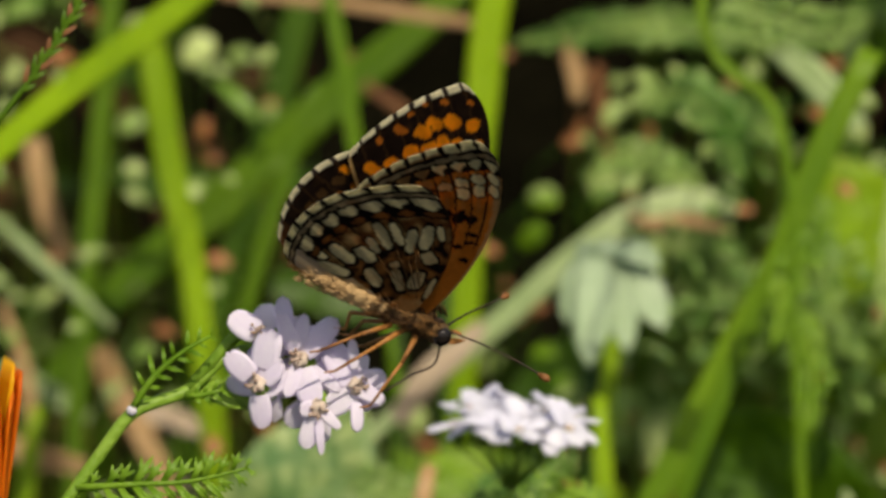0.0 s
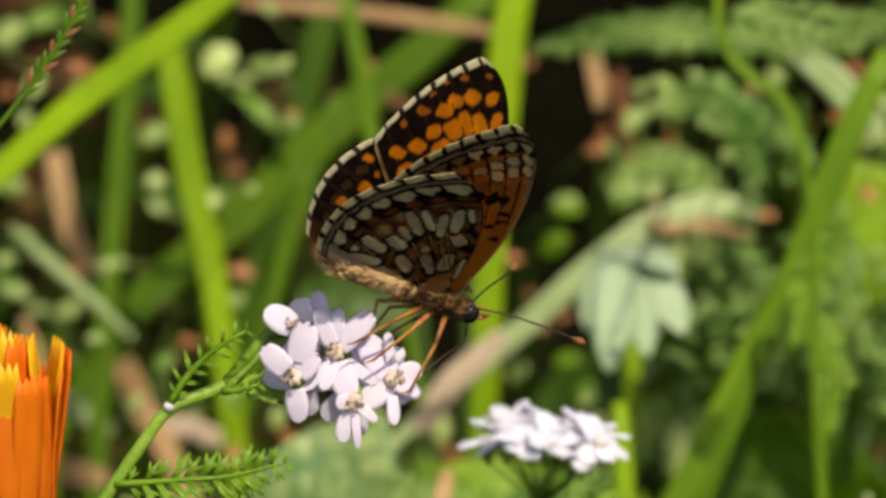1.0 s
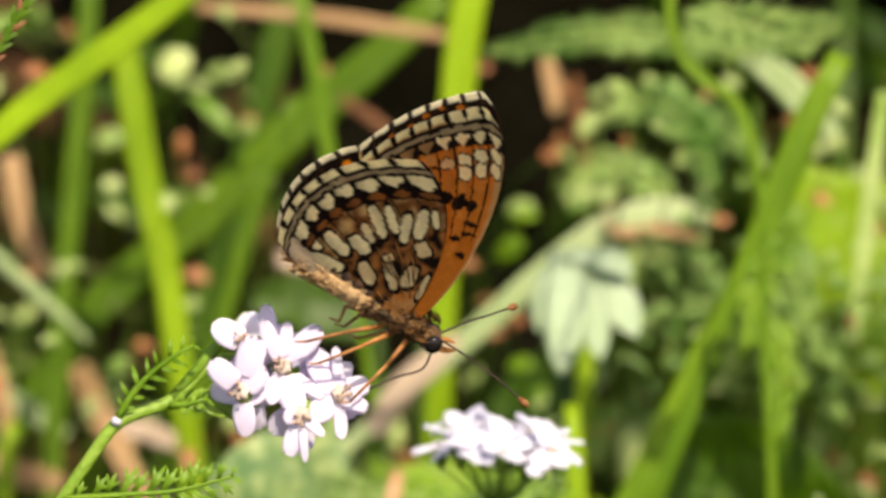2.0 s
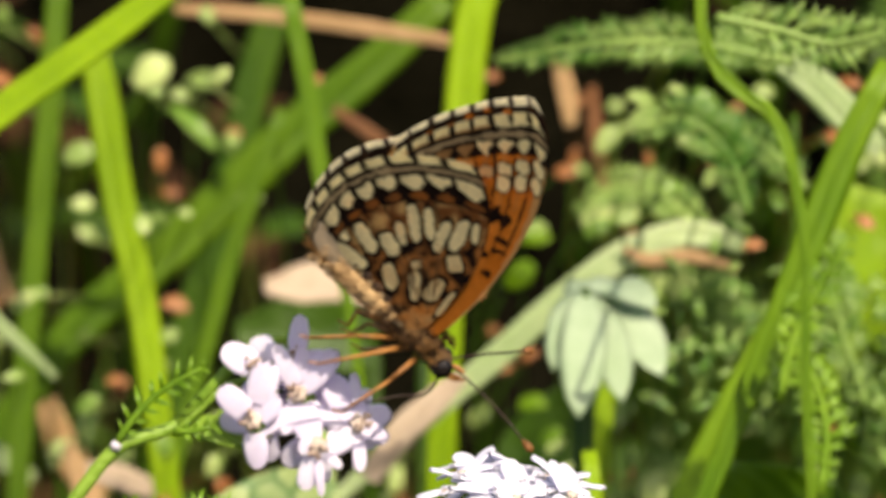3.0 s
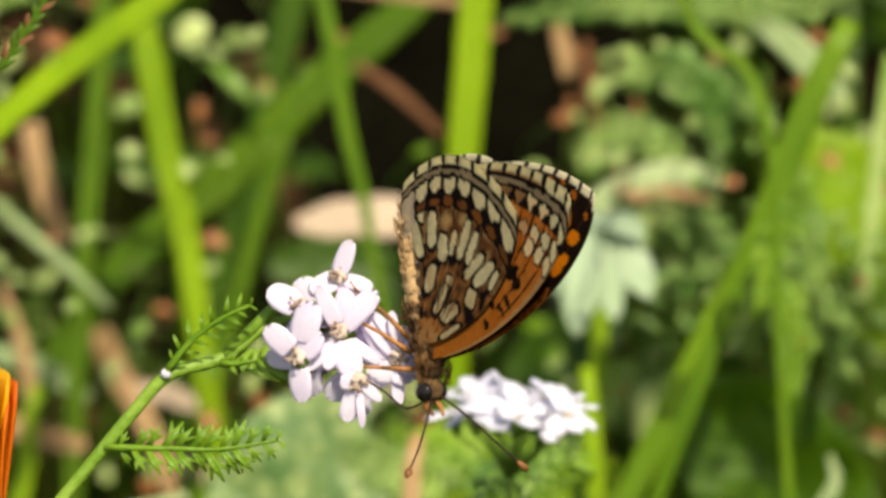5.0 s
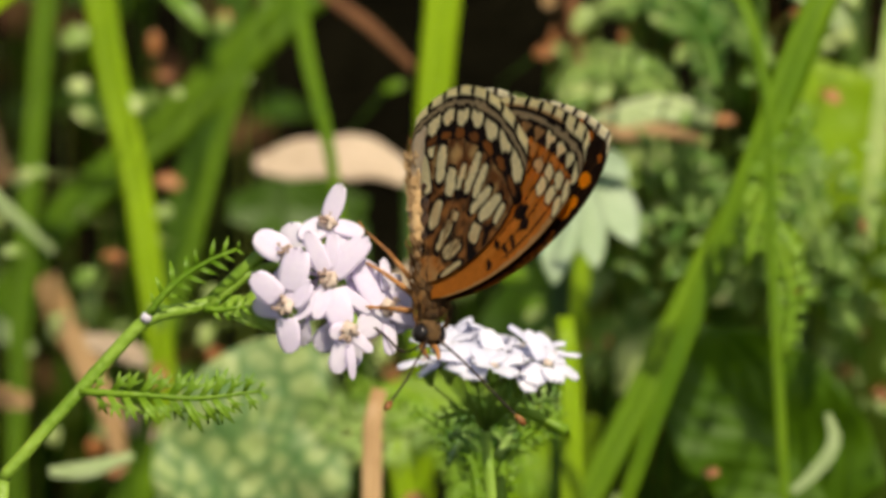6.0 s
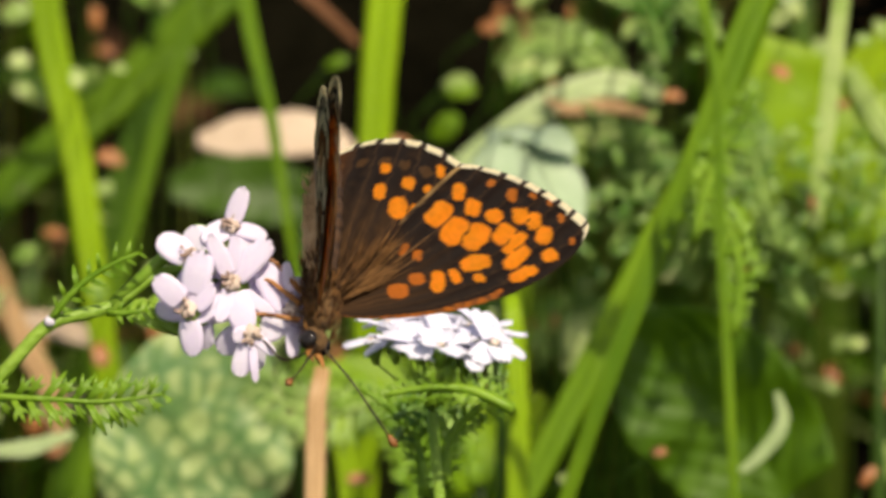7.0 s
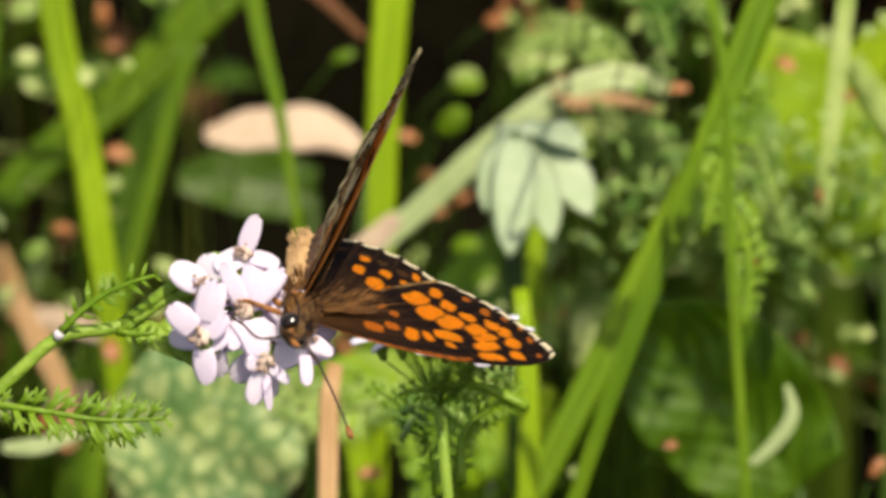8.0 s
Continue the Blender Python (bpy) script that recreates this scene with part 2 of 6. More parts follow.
def grass_blade(pts, material, label, rooted=True, fold=0.25, twist=0.0, facing=None, name="grass_blade", category="grass", group=""):
    """A blade through (x, y, d, width) places in mm, run down to the earth from its last place."""
    rows = [(*spot(x, y, d), w * 0.84 / 1000 * (1 + d / 1500)) for x, y, d, w in pts]
    if rooted:
        a, b = Vector(rows[-2][:3]), Vector(rows[-1][:3])
        way = (b - a).normalized()
        way = Vector((way.x * 0.7, way.y * 0.5, min(way.z, -0.5)))
        foot = b - way * (b.z / way.z)
        rows += [(*(b.lerp(foot, 0.5)), rows[-1][3] * 0.95), (*foot.lerp(foot, 1), rows[-1][3] * 0.6)]
        rows[-1] = (rows[-1][0], rows[-1][1], -0.004, rows[-1][3])
    c = curve_points(rows, 14 * len(rows))
    base = Vector(c[-1][:3])
    s = Shape()
    s.strip([Vector(p[:3]) - base for p in c], [max(0.0004, p[3]) for p in c], facing or TOWARD, fold=fold, thick=0.0003, twist=twist)
    ob = new(name, mesh(name, s.v, s.f, [material]))
    ob.location = base
    # a raised rib along the middle of the blade
    rib = Shape()
    rib.tube([Vector(p[:3]) - base + (facing or TOWARD) * 0.0001 for p in c[::3]], [max(0.00012, min(0.0004, p[3] * 0.07)) for p in c[::3]], 5)
    part("midrib", rib.v, rib.f, material, ob)
    return tagged(ob, label, category, group)


def feather_shape(s, pts, length, n, seed=0, facing=None, droop=0.2, thick=0.0003, fork=3, lw=0.28):
    """A finely cut leaf: a midrib with pairs of forked leaflets, the longest in the middle."""
    rng = random.Random(seed)
    c = [Vector(p) for p in curve_points(pts, n)]
    facing = facing or TOWARD
    s.tube(c, [thick * (1.6 - 1.1 * i / n) for i in range(n)], 5)
    for i in range(1, n):
        t = (c[i] - c[i - 1]).normalized()
        side = t.cross(facing).normalized()
        grow = math.sin(math.pi * min(0.97, 0.12 + 0.86 * i / n)) ** 0.7
        for hand in (1, -1):
            size = length * grow * rng.uniform(0.8, 1.15)
            out = (side * hand * 0.85 + t * rng.uniform(0.45, 0.75) + facing * rng.uniform(-0.35, 0.35)).normalized()
            start = c[i] + t * rng.uniform(-0.2, 0.2) * length / 4
            for k in range(fork):
                a = (k - (fork - 1) / 2) * 0.55
                w = (out * math.cos(a) + t.cross(out).cross(out).normalized() * math.sin(a)) if k != fork // 2 else out
                q = start + out * size * (0.35 if k != fork // 2 else 0)
                ln = size * (0.55 if k != fork // 2 else 1.0)
                mid = q + w * ln * 0.5 + facing * ln * 0.05
                s.strip([q, mid, q + w * ln - facing * droop * ln * 0.3], [ln * lw * 0.7, ln * lw, ln * lw * 0.15], facing, fold=0.3, thick=thick)


def feather_leaf(pts, length, n, material, label, seed=0, fork=3, facing=None, rooted=True, lw=0.28):
    world_pts = [spot(*p) for p in pts]
    end = world_pts[-1]
    base = end if not rooted else Vector((end.x * 1.1, end.y + end.z / 0.42, -0.004))
    ob = new("feathery_leaf")
    ob.location = base
    s = Shape()
    feather_shape(s, [p - base for p in reversed(world_pts)], length / 1000, n, seed, facing=facing, fork=fork, lw=lw)
    part("leaf_blade", s.v, s.f, material, ob)
    if rooted:
        s = Shape()
        a = world_pts[-1] - base
        s.tube([Vector((0, 0, 0)), Vector((a.x * 0.5, a.y * 0.45, a.z * 0.46)), a], [0.0004, 0.00025, 0.0002])
        part("leaf_stalk", s.v, s.f, LEAF_DARK, ob)
    return tagged(ob, label, "leaf")


def broad_leaf(pts, material, label, facing, fold=0.2, n=40, veins=7, quilt=0.0):
    """A broad leaf through (x, y, d, width) places from the tip to its stalk, with a relief of veins."""
    rows = [(*spot(x, y, d), w / 1000 * (1 + d / 1500)) for x, y, d, w in pts]
    c = curve_points(rows, n)
    base = Vector((c[-1][0], c[-1][1] + 0.01, -0.004))
    top = [Vector(p[:3]) - base for p in c]
    verts, faces, k = [], [], 25
    for layer in (0, 1):
        for i, p in enumerate(top):
            t = (top[min(i + 1, n - 1)] - top[max(i - 1, 0)]).normalized()
            side = t.cross(facing).normalized()
            nrm = side.cross(t).normalized()
            w = max(c[i][3], 0.0008) / 2
            for j in range(k):
                e = (j / (k - 1) - 0.5) * 2
                ripple = 0.06 * w * abs(math.sin(veins * math.pi * (i / n + 0.5 * abs(e))))
                wave = 0.10 * w * math.sin(5 * i / n * math.pi + 2 * e) * abs(e)
                verts.append(p + side * w * e + nrm * (abs(e) * fold * w + ripple + wave + quilt * w * abs(math.sin(veins * math.pi * (i / n + 0.35 * abs(e)))) ** 0.6 * abs(math.sin(5.5 * math.pi * e)) ** 0.6 - layer * 0.0003))
    off = n * k
    for i in range(n - 1):
        for j in range(k - 1):
            a = i * k + j
            faces.append((a, a + 1, a + k + 1, a + k))
            faces.append((off + a, off + a + k, off + a + k + 1, off + a + 1))
    edge = [j for j in range(k)] + [i * k + k - 1 for i in range(1, n)] + [(n - 1) * k + j for j in range(k - 2, -1, -1)] + [i * k for i in range(n - 2, 0, -1)]
    faces += [(a, a + off, b + off, b) for a, b in zip(edge, edge[1:] + edge[:1])]
    ob = new("broad_leaf")
    ob.location = base
    part("leaf_blade", verts, faces, material, ob)
    s = Shape()
    s.tube([top[-1], top[-1] * 0.5 + Vector((0, 0, 0.0)), Vector((0, 0, 0))], [0.0006, 0.0007, 0.0009])
    part("leaf_stalk", s.v, s.f, LEAF_DARK, ob)
    return tagged(ob, label, "leaf")



def small_leaf(x, y, d, length, width, angle, material, label):
    """A small cupped leaf on a thin stalk that runs down to the earth."""
    rng = random.Random(int(abs(x * 91 + y * 37)))
    c = spot(x, y, d)
    k = (1 + d / 1500) / 1000
    a = radians(angle)
    way = (ACROSS * math.cos(a) + UPWARD * math.sin(a) + AHEAD * rng.uniform(-0.3, 0.3)).normalized()
    nrm = (TOWARD + Vector((rng.uniform(-0.2, 0.5), 0, rng.uniform(0.2, 0.8)))).normalized()
    foot = Vector((c.x + rng.uniform(-0.01, 0.01), c.y + rng.uniform(0, 0.02), -0.004))
    ob = new("small_leaf")
    ob.location = foot
    s = Shape()
    b = c - foot - way * length * k / 2
    s.leaf(b, way, nrm, length * k * 0.86, width * k * 0.74, cup=0.1, tip=0.8, n=8)
    part("leaf_blade", s.v, s.f, material, ob)
    s = Shape()
    s.tube([b + way * 0.0005, b - way * 0.003 + Vector((0, 0.003, -0.004)), b * 0.5, Vector((0, 0, 0))], 0.00014, 5)
    part("leaf_stalk", s.v, s.f, LEAF_DARK, ob)
    return tagged(ob, label, "leaf", "small leaves in the undergrowth")


def build_undergrowth():
    """Low leaves, stems and litter under the taller plants, too many to count."""
    rng = random.Random(3)
    # the dark colours of all three have the shade put in
    for name, material, count, size, low, high, label in (
            ("undergrowth", LEAF_DARK, 1300, 0.012, 0.0, 0.05, "dense undergrowth of small leaves, shade put into its dark green"),
            ("low_grass", GRASS_DARK, 350, 0.05, 0.0, 0.02, "low grass between the plants, shade put into its dark green"),
            ("leaf_litter", LITTER, 700, 0.009, 0.0, 0.03, "leaf litter on the earth, shade put into its dark brown")):
        s = Shape()
        for _ in range(count):
            y = rng.uniform(0.35, 1.5)
            p = Vector((rng.uniform(-0.09, 0.09) * (1 + y), y, low + (high - low) * rng.random() ** 1.6 + max(0, (y - 0.9) * 0.12)))
            if -0.026 < p.x < 0.028 and rng.random() < 0.93:
                continue
            a = rng.uniform(0, 6.28)
            if name == "low_grass":
                w = Vector((rng.uniform(-0.35, 0.35), rng.uniform(-0.35, 0.35), 1)).normalized()
                ln = size * rng.uniform(0.5, 1.7)
                bend = Vector((math.cos(a), math.sin(a), -0.4)) * ln * 0.3
                s.strip([p, p + w * ln * 0.5, p + w * ln + bend], [0.0022, 0.0020, 0.0003], TOWARD)
            else:
                w = Vector((math.cos(a), math.sin(a), rng.uniform(-0.3, 0.7))).normalized()
                s.leaf(p, w, Vector((rng.uniform(-0.5, 0.5), rng.uniform(-0.8, 0.2), 1)), size * rng.uniform(0.5, 1.5), size * rng.uniform(0.25, 0.7), n=3)
        ob = new(name, mesh(name, s.v, s.f, [material]))
        tagged(ob, label, "undergrowth", kind="stuff")



def lobed_leaf(lobes, material, label):
    """A leaf of several long lobes on one stalk; each lobe from its root to its tip in (x, y, d), with a width in mm."""
    base = spot(*lobes[0][0])
    foot = Vector((base.x, base.y + 0.02, -0.004))
    ob = new("lobed_leaf")
    ob.location = foot
    s = Shape()
    for root, tip, width in lobes:
        a, b = spot(*root) - foot, spot(*tip) - foot
        s.leaf(a, b - a, Vector((0.1, -0.6, 0.8)), (b - a).length, width / 1000 * (1 + root[2] / 1500), cup=0.12, tip=0.8, n=10)
    part("leaf_blade", s.v, s.f, material, ob)
    s = Shape()
    a = base - foot
    s.tube([a, a * 0.5 + Vector((0, 0.004, 0)), Vector((0, 0, 0))], [0.0008, 0.0009, 0.001])
    part("leaf_stalk", s.v, s.f, LEAF_DARK, ob)
    return tagged(ob, label, "leaf")


def seed_head(pts, material, label):
    """A thin grass stalk with small spikelets along its upper part."""
    rng = random.Random(17)
    rows = [spot(x, y, d) for x, y, d, w in pts]
    foot = Vector((rows[-1].x - 0.02, rows[-1].y, -0.004))
    ob = new("seed_head")
    ob.location = foot
    c = [Vector(p) - foot for p in curve_points([tuple(p) for p in rows], 40)]
    s = Shape()
    s.tube(c + [c[-1] * 0.5, Vector((0, 0, 0))], 0.00022, 6)
    part("stalk", s.v, s.f, material, ob)
    for i in range(0, 20):
        t = (c[i] - c[i + 1]).normalized()
        out = (t + (t.cross(TOWARD) * (1 if i % 2 else -1) * 0.5)).normalized()
        s = Shape()
        s.leaf(c[i], out, TOWARD + Vector((0, 0, rng.uniform(0, 0.8))), rng.uniform(0.0011, 0.0017), 0.0004, n=4)
        part("spikelet", s.v, s.f, material if i % 3 else DEAD, ob)
    return tagged(ob, label, "grass")


def build_specks():
    """Tiny leaves and dry bits on thin stalks among the taller plants, too many to count."""
    rng = random.Random(23)
    # pale green of the tiny leaves imitates glints of sun
    for name, material, count, label in (("tiny_leaves", LEAF_GLINT, 170, "tiny leaves among the plants, sun glints put into their pale green"), ("tiny_dry_leaves", SPOT_DRY, 40, "tiny dry orange-brown leaves among the plants")):
        s = Shape()
        for _ in range(count):
            band = rng.random()
            if band < 0.58:
                x, y = rng.uniform(9, 36), rng.uniform(-20, 17)
            elif band < 0.85:
                x, y = rng.uniform(-36, -13), rng.uniform(-20, 18)
            else:
                x, y = rng.uniform(-14, 10), rng.uniform(-20, -8)
            d = rng.uniform(430, 600)
            c = spot(x, y, d)
            a, k = rng.uniform(0, 6.28), rng.uniform(0.7, 1.5) * (1 + d / 1500) / 1000
            way = (ACROSS * math.cos(a) + UPWARD * math.sin(a) + AHEAD * rng.uniform(-0.4, 0.4)).normalized()
            nrm = (TOWARD + Vector((rng.uniform(-0.2, 0.5), 0, rng.uniform(0.1, 0.8)))).normalized()
            s.leaf(c, way, nrm, k * rng.uniform(1.0, 1.7), k * rng.uniform(0.7, 1.0), cup=0.1, tip=0.8, n=4)
            far = c + AHEAD * 0.25
            s.tube([c, far, Vector((far.x, far.y + 0.05, -0.002))], [0.0001, 0.00012, 0.00015], 3)
        tagged(new(name, mesh(name, s.v, s.f, [material])), label, "undergrowth", kind="stuff")
    # the finely cut tips of the foliage on the sunny side, highlights in their colour
    s = Shape()
    for _ in range(260):
        x, y, d = rng.uniform(15, 36), rng.gauss(-3.5, 3.2), rng.uniform(390, 470)
        c = spot(x, y, d)
        a, k = rng.uniform(0, 6.28), rng.uniform(0.5, 0.95) * (1 + d / 1500) / 1000
        way = (ACROSS * math.cos(a) + UPWARD * math.sin(a) + AHEAD * rng.uniform(-0.3, 0.3)).normalized()
        s.leaf(c, way, (TOWARD + Vector((rng.uniform(-0.2, 0.5), 0, rng.uniform(0.1, 0.8)))).normalized(), k * 1.6, k * 0.7, cup=0.1, tip=0.8, n=4)
        far = c + AHEAD * 0.2
        s.tube([c, far, Vector((far.x, far.y + 0.05, -0.002))], [0.00008, 0.0001, 0.00012], 3)
    tagged(new("leaf_tips", mesh("leaf_tips", s.v, s.f, [FEATHER])), "tiny leaf tips of the feathery foliage, highlights put into their pale green", "undergrowth", kind="stuff")


def build_meadow():
    """The meadow round about, beyond the plants near the flower."""
    rng = random.Random(31)
    for name, material, count, label in (("meadow_grass", GRASS_MID, 5200, "green meadow grass all round"), ("meadow_herbs", LEAF_MID, 2600, "low broad-leaved herbs of the meadow")):
        s = Shape()
        while count:
            r, a = 3.2 * math.sqrt(rng.random()), rng.uniform(0, 6.28)
            x, y = r * math.cos(a), 0.3 + r * math.sin(a)
            if abs(x) < 0.16 + 0.04 * abs(y) and -1.9 < y < 2.4:
                continue
            if -0.1 < x < 0.5 and -0.6 < y < 0.2:
                continue
            count -= 1
            p = Vector((x, y, -0.006))
            h = rng.uniform(0.06, 0.20) if name == "meadow_grass" else rng.uniform(0.03, 0.08)
            lean = Vector((rng.uniform(-0.5, 0.5), rng.uniform(-0.5, 0.5), 1)) * h
            face = Vector((rng.uniform(-1, 1), rng.uniform(-1, 1), 0.2)).normalized()
            if name == "meadow_grass":
                s.strip([p, p + lean * 0.55, p + lean + Vector((lean.x, lean.y, -0.1 * h)) * 0.5], [0.004, 0.0036, 0.0004], face)
            else:
                s.leaf(p, lean, face, h, h * rng.uniform(0.35, 0.6), n=4)
        tagged(new(name, mesh(name, s.v, s.f, [material])), label, "grass" if name == "meadow_grass" else "herbs", kind="stuff")




def build_shade_grass():
    """Taller grass added out of view round the back of the clump to shade the earth there."""
    rng = random.Random(41)
    s = Shape()
    for _ in range(2600):
        y = rng.uniform(0.56, 2.2)
        x = (0.062 + 0.02 * (y - 0.5) + 0.5 * rng.random() ** 1.7) * (1 if rng.random() < 0.7 else -1)
        p, h = Vector((x, y, -0.006)), rng.uniform(0.12, 0.34)
        lean = Vector((rng.uniform(-0.05, 0.35) * (1 if x > 0 else -1), rng.uniform(-0.15, 0.3), 1)) * h
        face = Vector((rng.uniform(-0.6, 1), rng.uniform(-1, 0.3), 0.2)).normalized()
        s.strip([p, p + lean * 0.55, p + lean + Vector((lean.x, lean.y, -0.1 * h)) * 0.4], [0.006, 0.0055, 0.0005], face)
    tagged(new("tall_grass", mesh("tall_grass", s.v, s.f, [GRASS_MID])), "tall green grass added out of view to shade the earth", "grass", kind="stuff")


build_ground()
build_shade_grass()
build_meadow()
build_specks()
build_undergrowth()


# ---- the plants behind ----
grass_blade([(-14.4, 21.3, 429, 1.6), (-17.5, 18.7, 419, 2.2), (-21.9, 15.3, 406, 2.48), (-27.8, 10.9, 390, 2.4), (-33.0, 6.3, 378, 2.2), (-37.7, 1.8, 368, 2.0)], GRASS, 'bright yellow-green grass blade among the meadow plants, bent over')
grass_blade([(-21.6, 16.2, 480, 2.08), (-21.0, 13.4, 480, 2.48), (-19.9, 6.6, 480, 2.48), (-18.3, -0.5, 480, 2.32), (-17.5, -6.1, 480, 2.2)], GRASS, 'bright yellow-green grass blade among the meadow plants')
grass_blade([(3.9, 21.7, 464, 2.81), (3.0, 18.5, 464, 2.89), (2.1, 10.6, 464, 2.89), (1.4, 2.6, 464, 2.65), (1.1, -5.3, 464, 2.4)], GRASS, 'bright yellow-green grass blade among the meadow plants')
grass_blade([(0.9, 19.4, 560, 2.4), (-2.7, 15.8, 560, 3.01), (-8.7, 10.7, 560, 3.41), (-16.2, 3.5, 560, 3.41), (-23.8, -3.2, 560, 3.01), (-27.4, -8.4, 560, 2.4)], GRASS_OLIVE, 'green grass blade slanting through the meadow')
grass_blade([(-8.9, 19.4, 448, 1.3), (-7.7, 13.4, 448, 1.4), (-6.7, 7.3, 448, 1.3), (-5.5, 2.4, 448, 1.0), (-4.7, -2.6, 448, 0.8)], GRASS_MID, 'bright yellow-green grass blade among the meadow plants, narrow')
grass_blade([(-9.5, 12.0, 496, 0.8), (-11.3, 6.7, 496, 1.36), (-12.6, 2.5, 496, 1.36), (-14.0, -2.5, 496, 1.28), (-16.8, -13.1, 496, 1.2)], GRASS_OLIVE, 'thin olive-green grass blade')
grass_blade([(-23.9, 20.2, 528, 1.6), (-24.4, 12.6, 528, 1.84), (-25.3, 2.7, 528, 1.84), (-26.2, -9.2, 528, 1.76), (-26.5, -17.2, 528, 1.6)], GRASS_OLIVE, 'dark green upright grass blade')
grass_blade([(-9.5, 21.1, 608, 2.4), (-11.9, 12.7, 608, 2.81), (-13.5, 5.6, 608, 2.61), (-16.3, -3.6, 608, 2.4), (-18.3, -13.1, 608, 2.0)], GRASS_DARK, 'grass blade with shade put into its dark green')
grass_blade([(29.2, 13.8, 384, 1.36), (27.0, 9.0, 384, 2.08), (23.5, 0.5, 384, 2.16), (19.6, -6.9, 384, 2.32), (15.2, -15.8, 384, 2.48), (11.5, -22.8, 384, 2.24)], GRASS_MID, 'broad green grass blade leaning in the meadow')
grass_blade([(32.5, 12.3, 400, 1.2), (32.1, 9.4, 400, 1.36), (31.2, 2.0, 400, 1.44), (30.3, -5.4, 400, 1.12)], LEAF_PALE, 'pale yellow-green grass blade with a brown tip', rooted=False)
grass_blade([(-1.3, -14.8, 288, 1.2), (-1.7, -16.7, 288, 1.52), (-1.8, -20.4, 288, 1.6), (-1.9, -24.0, 288, 1.52)], STRAW, 'pinkish dry stalk standing upright', name='dry_stalk', category='stalk')
grass_blade([(-1.2, -14.2, 416, 1.0), (-0.7, -18.6, 416, 1.44), (-0.1, -23.8, 416, 1.52)], GRASS, 'bright yellow-green grass blade among the meadow plants, low')
grass_blade([(10.6, -9.9, 368, 1.2), (11.0, -15.8, 368, 1.68), (11.0, -23.2, 368, 1.76)], GRASS, 'bright yellow-green grass blade among the meadow plants, low')
grass_blade([(-15.5, -6.1, 512, 0.8), (-16.6, -12.5, 512, 1.36), (-18.0, -22.8, 512, 1.36)], GRASS_MID, 'green grass stem behind the flower')
grass_blade([(28.0, -16.4, 352, 0.48), (28.4, -18.2, 352, 1.04), (27.1, -20.3, 352, 1.04), (25.6, -21.6, 352, 0.56)], GRASS_PALE, 'short pale curled grass blade', rooted=False)
seed_head([(-25.6, 18.9, 30, 0.5), (-27.2, 16.0, 30, 0.5), (-30.2, 11.5, 30, 0.5), (-36.5, 4.0, 30, 0.5)], GRASS_OLIVE, 'thin olive grass stalk with a slender brownish seed head')
grass_blade([(29.7, 14.7, 336, 2.0), (26.7, 8.8, 336, 2.48), (23.9, 1.6, 336, 2.4), (21.6, -3.9, 336, 2.0)], GRASS_MID, 'green grass blade at the edge of the clump')
grass_blade([(32.3, 5.2, 480, 1.2), (34.5, 1.5, 480, 2.0), (37.5, -2.2, 480, 2.0)], LEAF_PALE, 'pale grass blade arching over', rooted=False)
grass_blade([(20.2, 3.2, 448, 1.2), (17.4, 4.1, 448, 2.1), (13.8, 3.2, 448, 2.4), (9.0, 0.1, 448, 2.2), (3.9, -4.4, 448, 2.0), (1.1, -6.8, 448, 1.7)], GRASS_PALE, 'pale blue-green plant stalk slanting across', name='plant_stalk', category='stalk')
grass_blade([(2.3, -5.0, 442, 1.2), (0.7, -6.6, 442, 2.0), (-1.3, -8.5, 442, 2.4), (-3.7, -11.7, 442, 1.6)], BEIGE, 'pale pinkish dead leaf strip', rooted=False, name='straw', category='straw')
grass_blade([(12.6, 3.0, 432, 0.56), (13.8, 2.4, 432, 0.96), (16.6, 2.6, 432, 1.04), (19.8, 1.8, 432, 0.56)], STRAW, 'dry brownish leaf tip', rooted=False, name='straw', category='straw')
grass_blade([(17.7, 20.7, 320, 0.88), (17.9, 15.9, 320, 0.96), (19.2, 13.5, 320, 1.04), (22.2, 11.4, 320, 1.04), (23.8, 6.4, 320, 0.88), (24.4, -5.5, 320, 0.8), (25.0, -16.7, 320, 0.8)], GRASS_MID, 'bent green plant stem', name='herb', category='herb')
grass_blade([(-16.5, 18.4, 528, 0.8), (-9.4, 17.9, 528, 1.1), (-1.4, 16.8, 528, 1.1), (2.5, 16.2, 528, 0.7)], STRAW, 'dry straw lying across the plants', rooted=False, name='straw', category='straw')
grass_blade([(-29.5, 7.9, 544, 1.8), (-28.7, 3.5, 544, 2.0), (-27.3, -0.5, 544, 1.6)], STRAW, 'dry pinkish straw among the leaves', rooted=False, name='straw', category='straw')
grass_blade([(-24.8, -6.8, 560, 2.0), (-23.4, -10.0, 560, 2.4), (-21.4, -13.2, 560, 2.4)], STRAW, 'dry pinkish straw among the leaves', rooted=False, name='straw', category='straw')
grass_blade([(-6.2, 12.0, 528, 0.8), (-3.5, 10.2, 528, 1.04), (-0.0, 7.0, 528, 0.60)], DEAD, 'dry brown straw among the leaves', rooted=False, name='straw', category='straw')
grass_blade([(8.2, 15.2, 528, 1.0), (8.7, 13.2, 528, 1.5), (9.0, 11.0, 528, 0.9)], STRAW, 'brown withered leaf strip', rooted=False, name='straw', category='straw')
grass_blade([(10.3, 13.6, 540, 0.6), (10.6, 10.4, 540, 1.2), (11.0, 7.0, 540, 0.9)], DEAD, 'brown withered leaf strip, narrow', rooted=False, name='straw', category='straw')
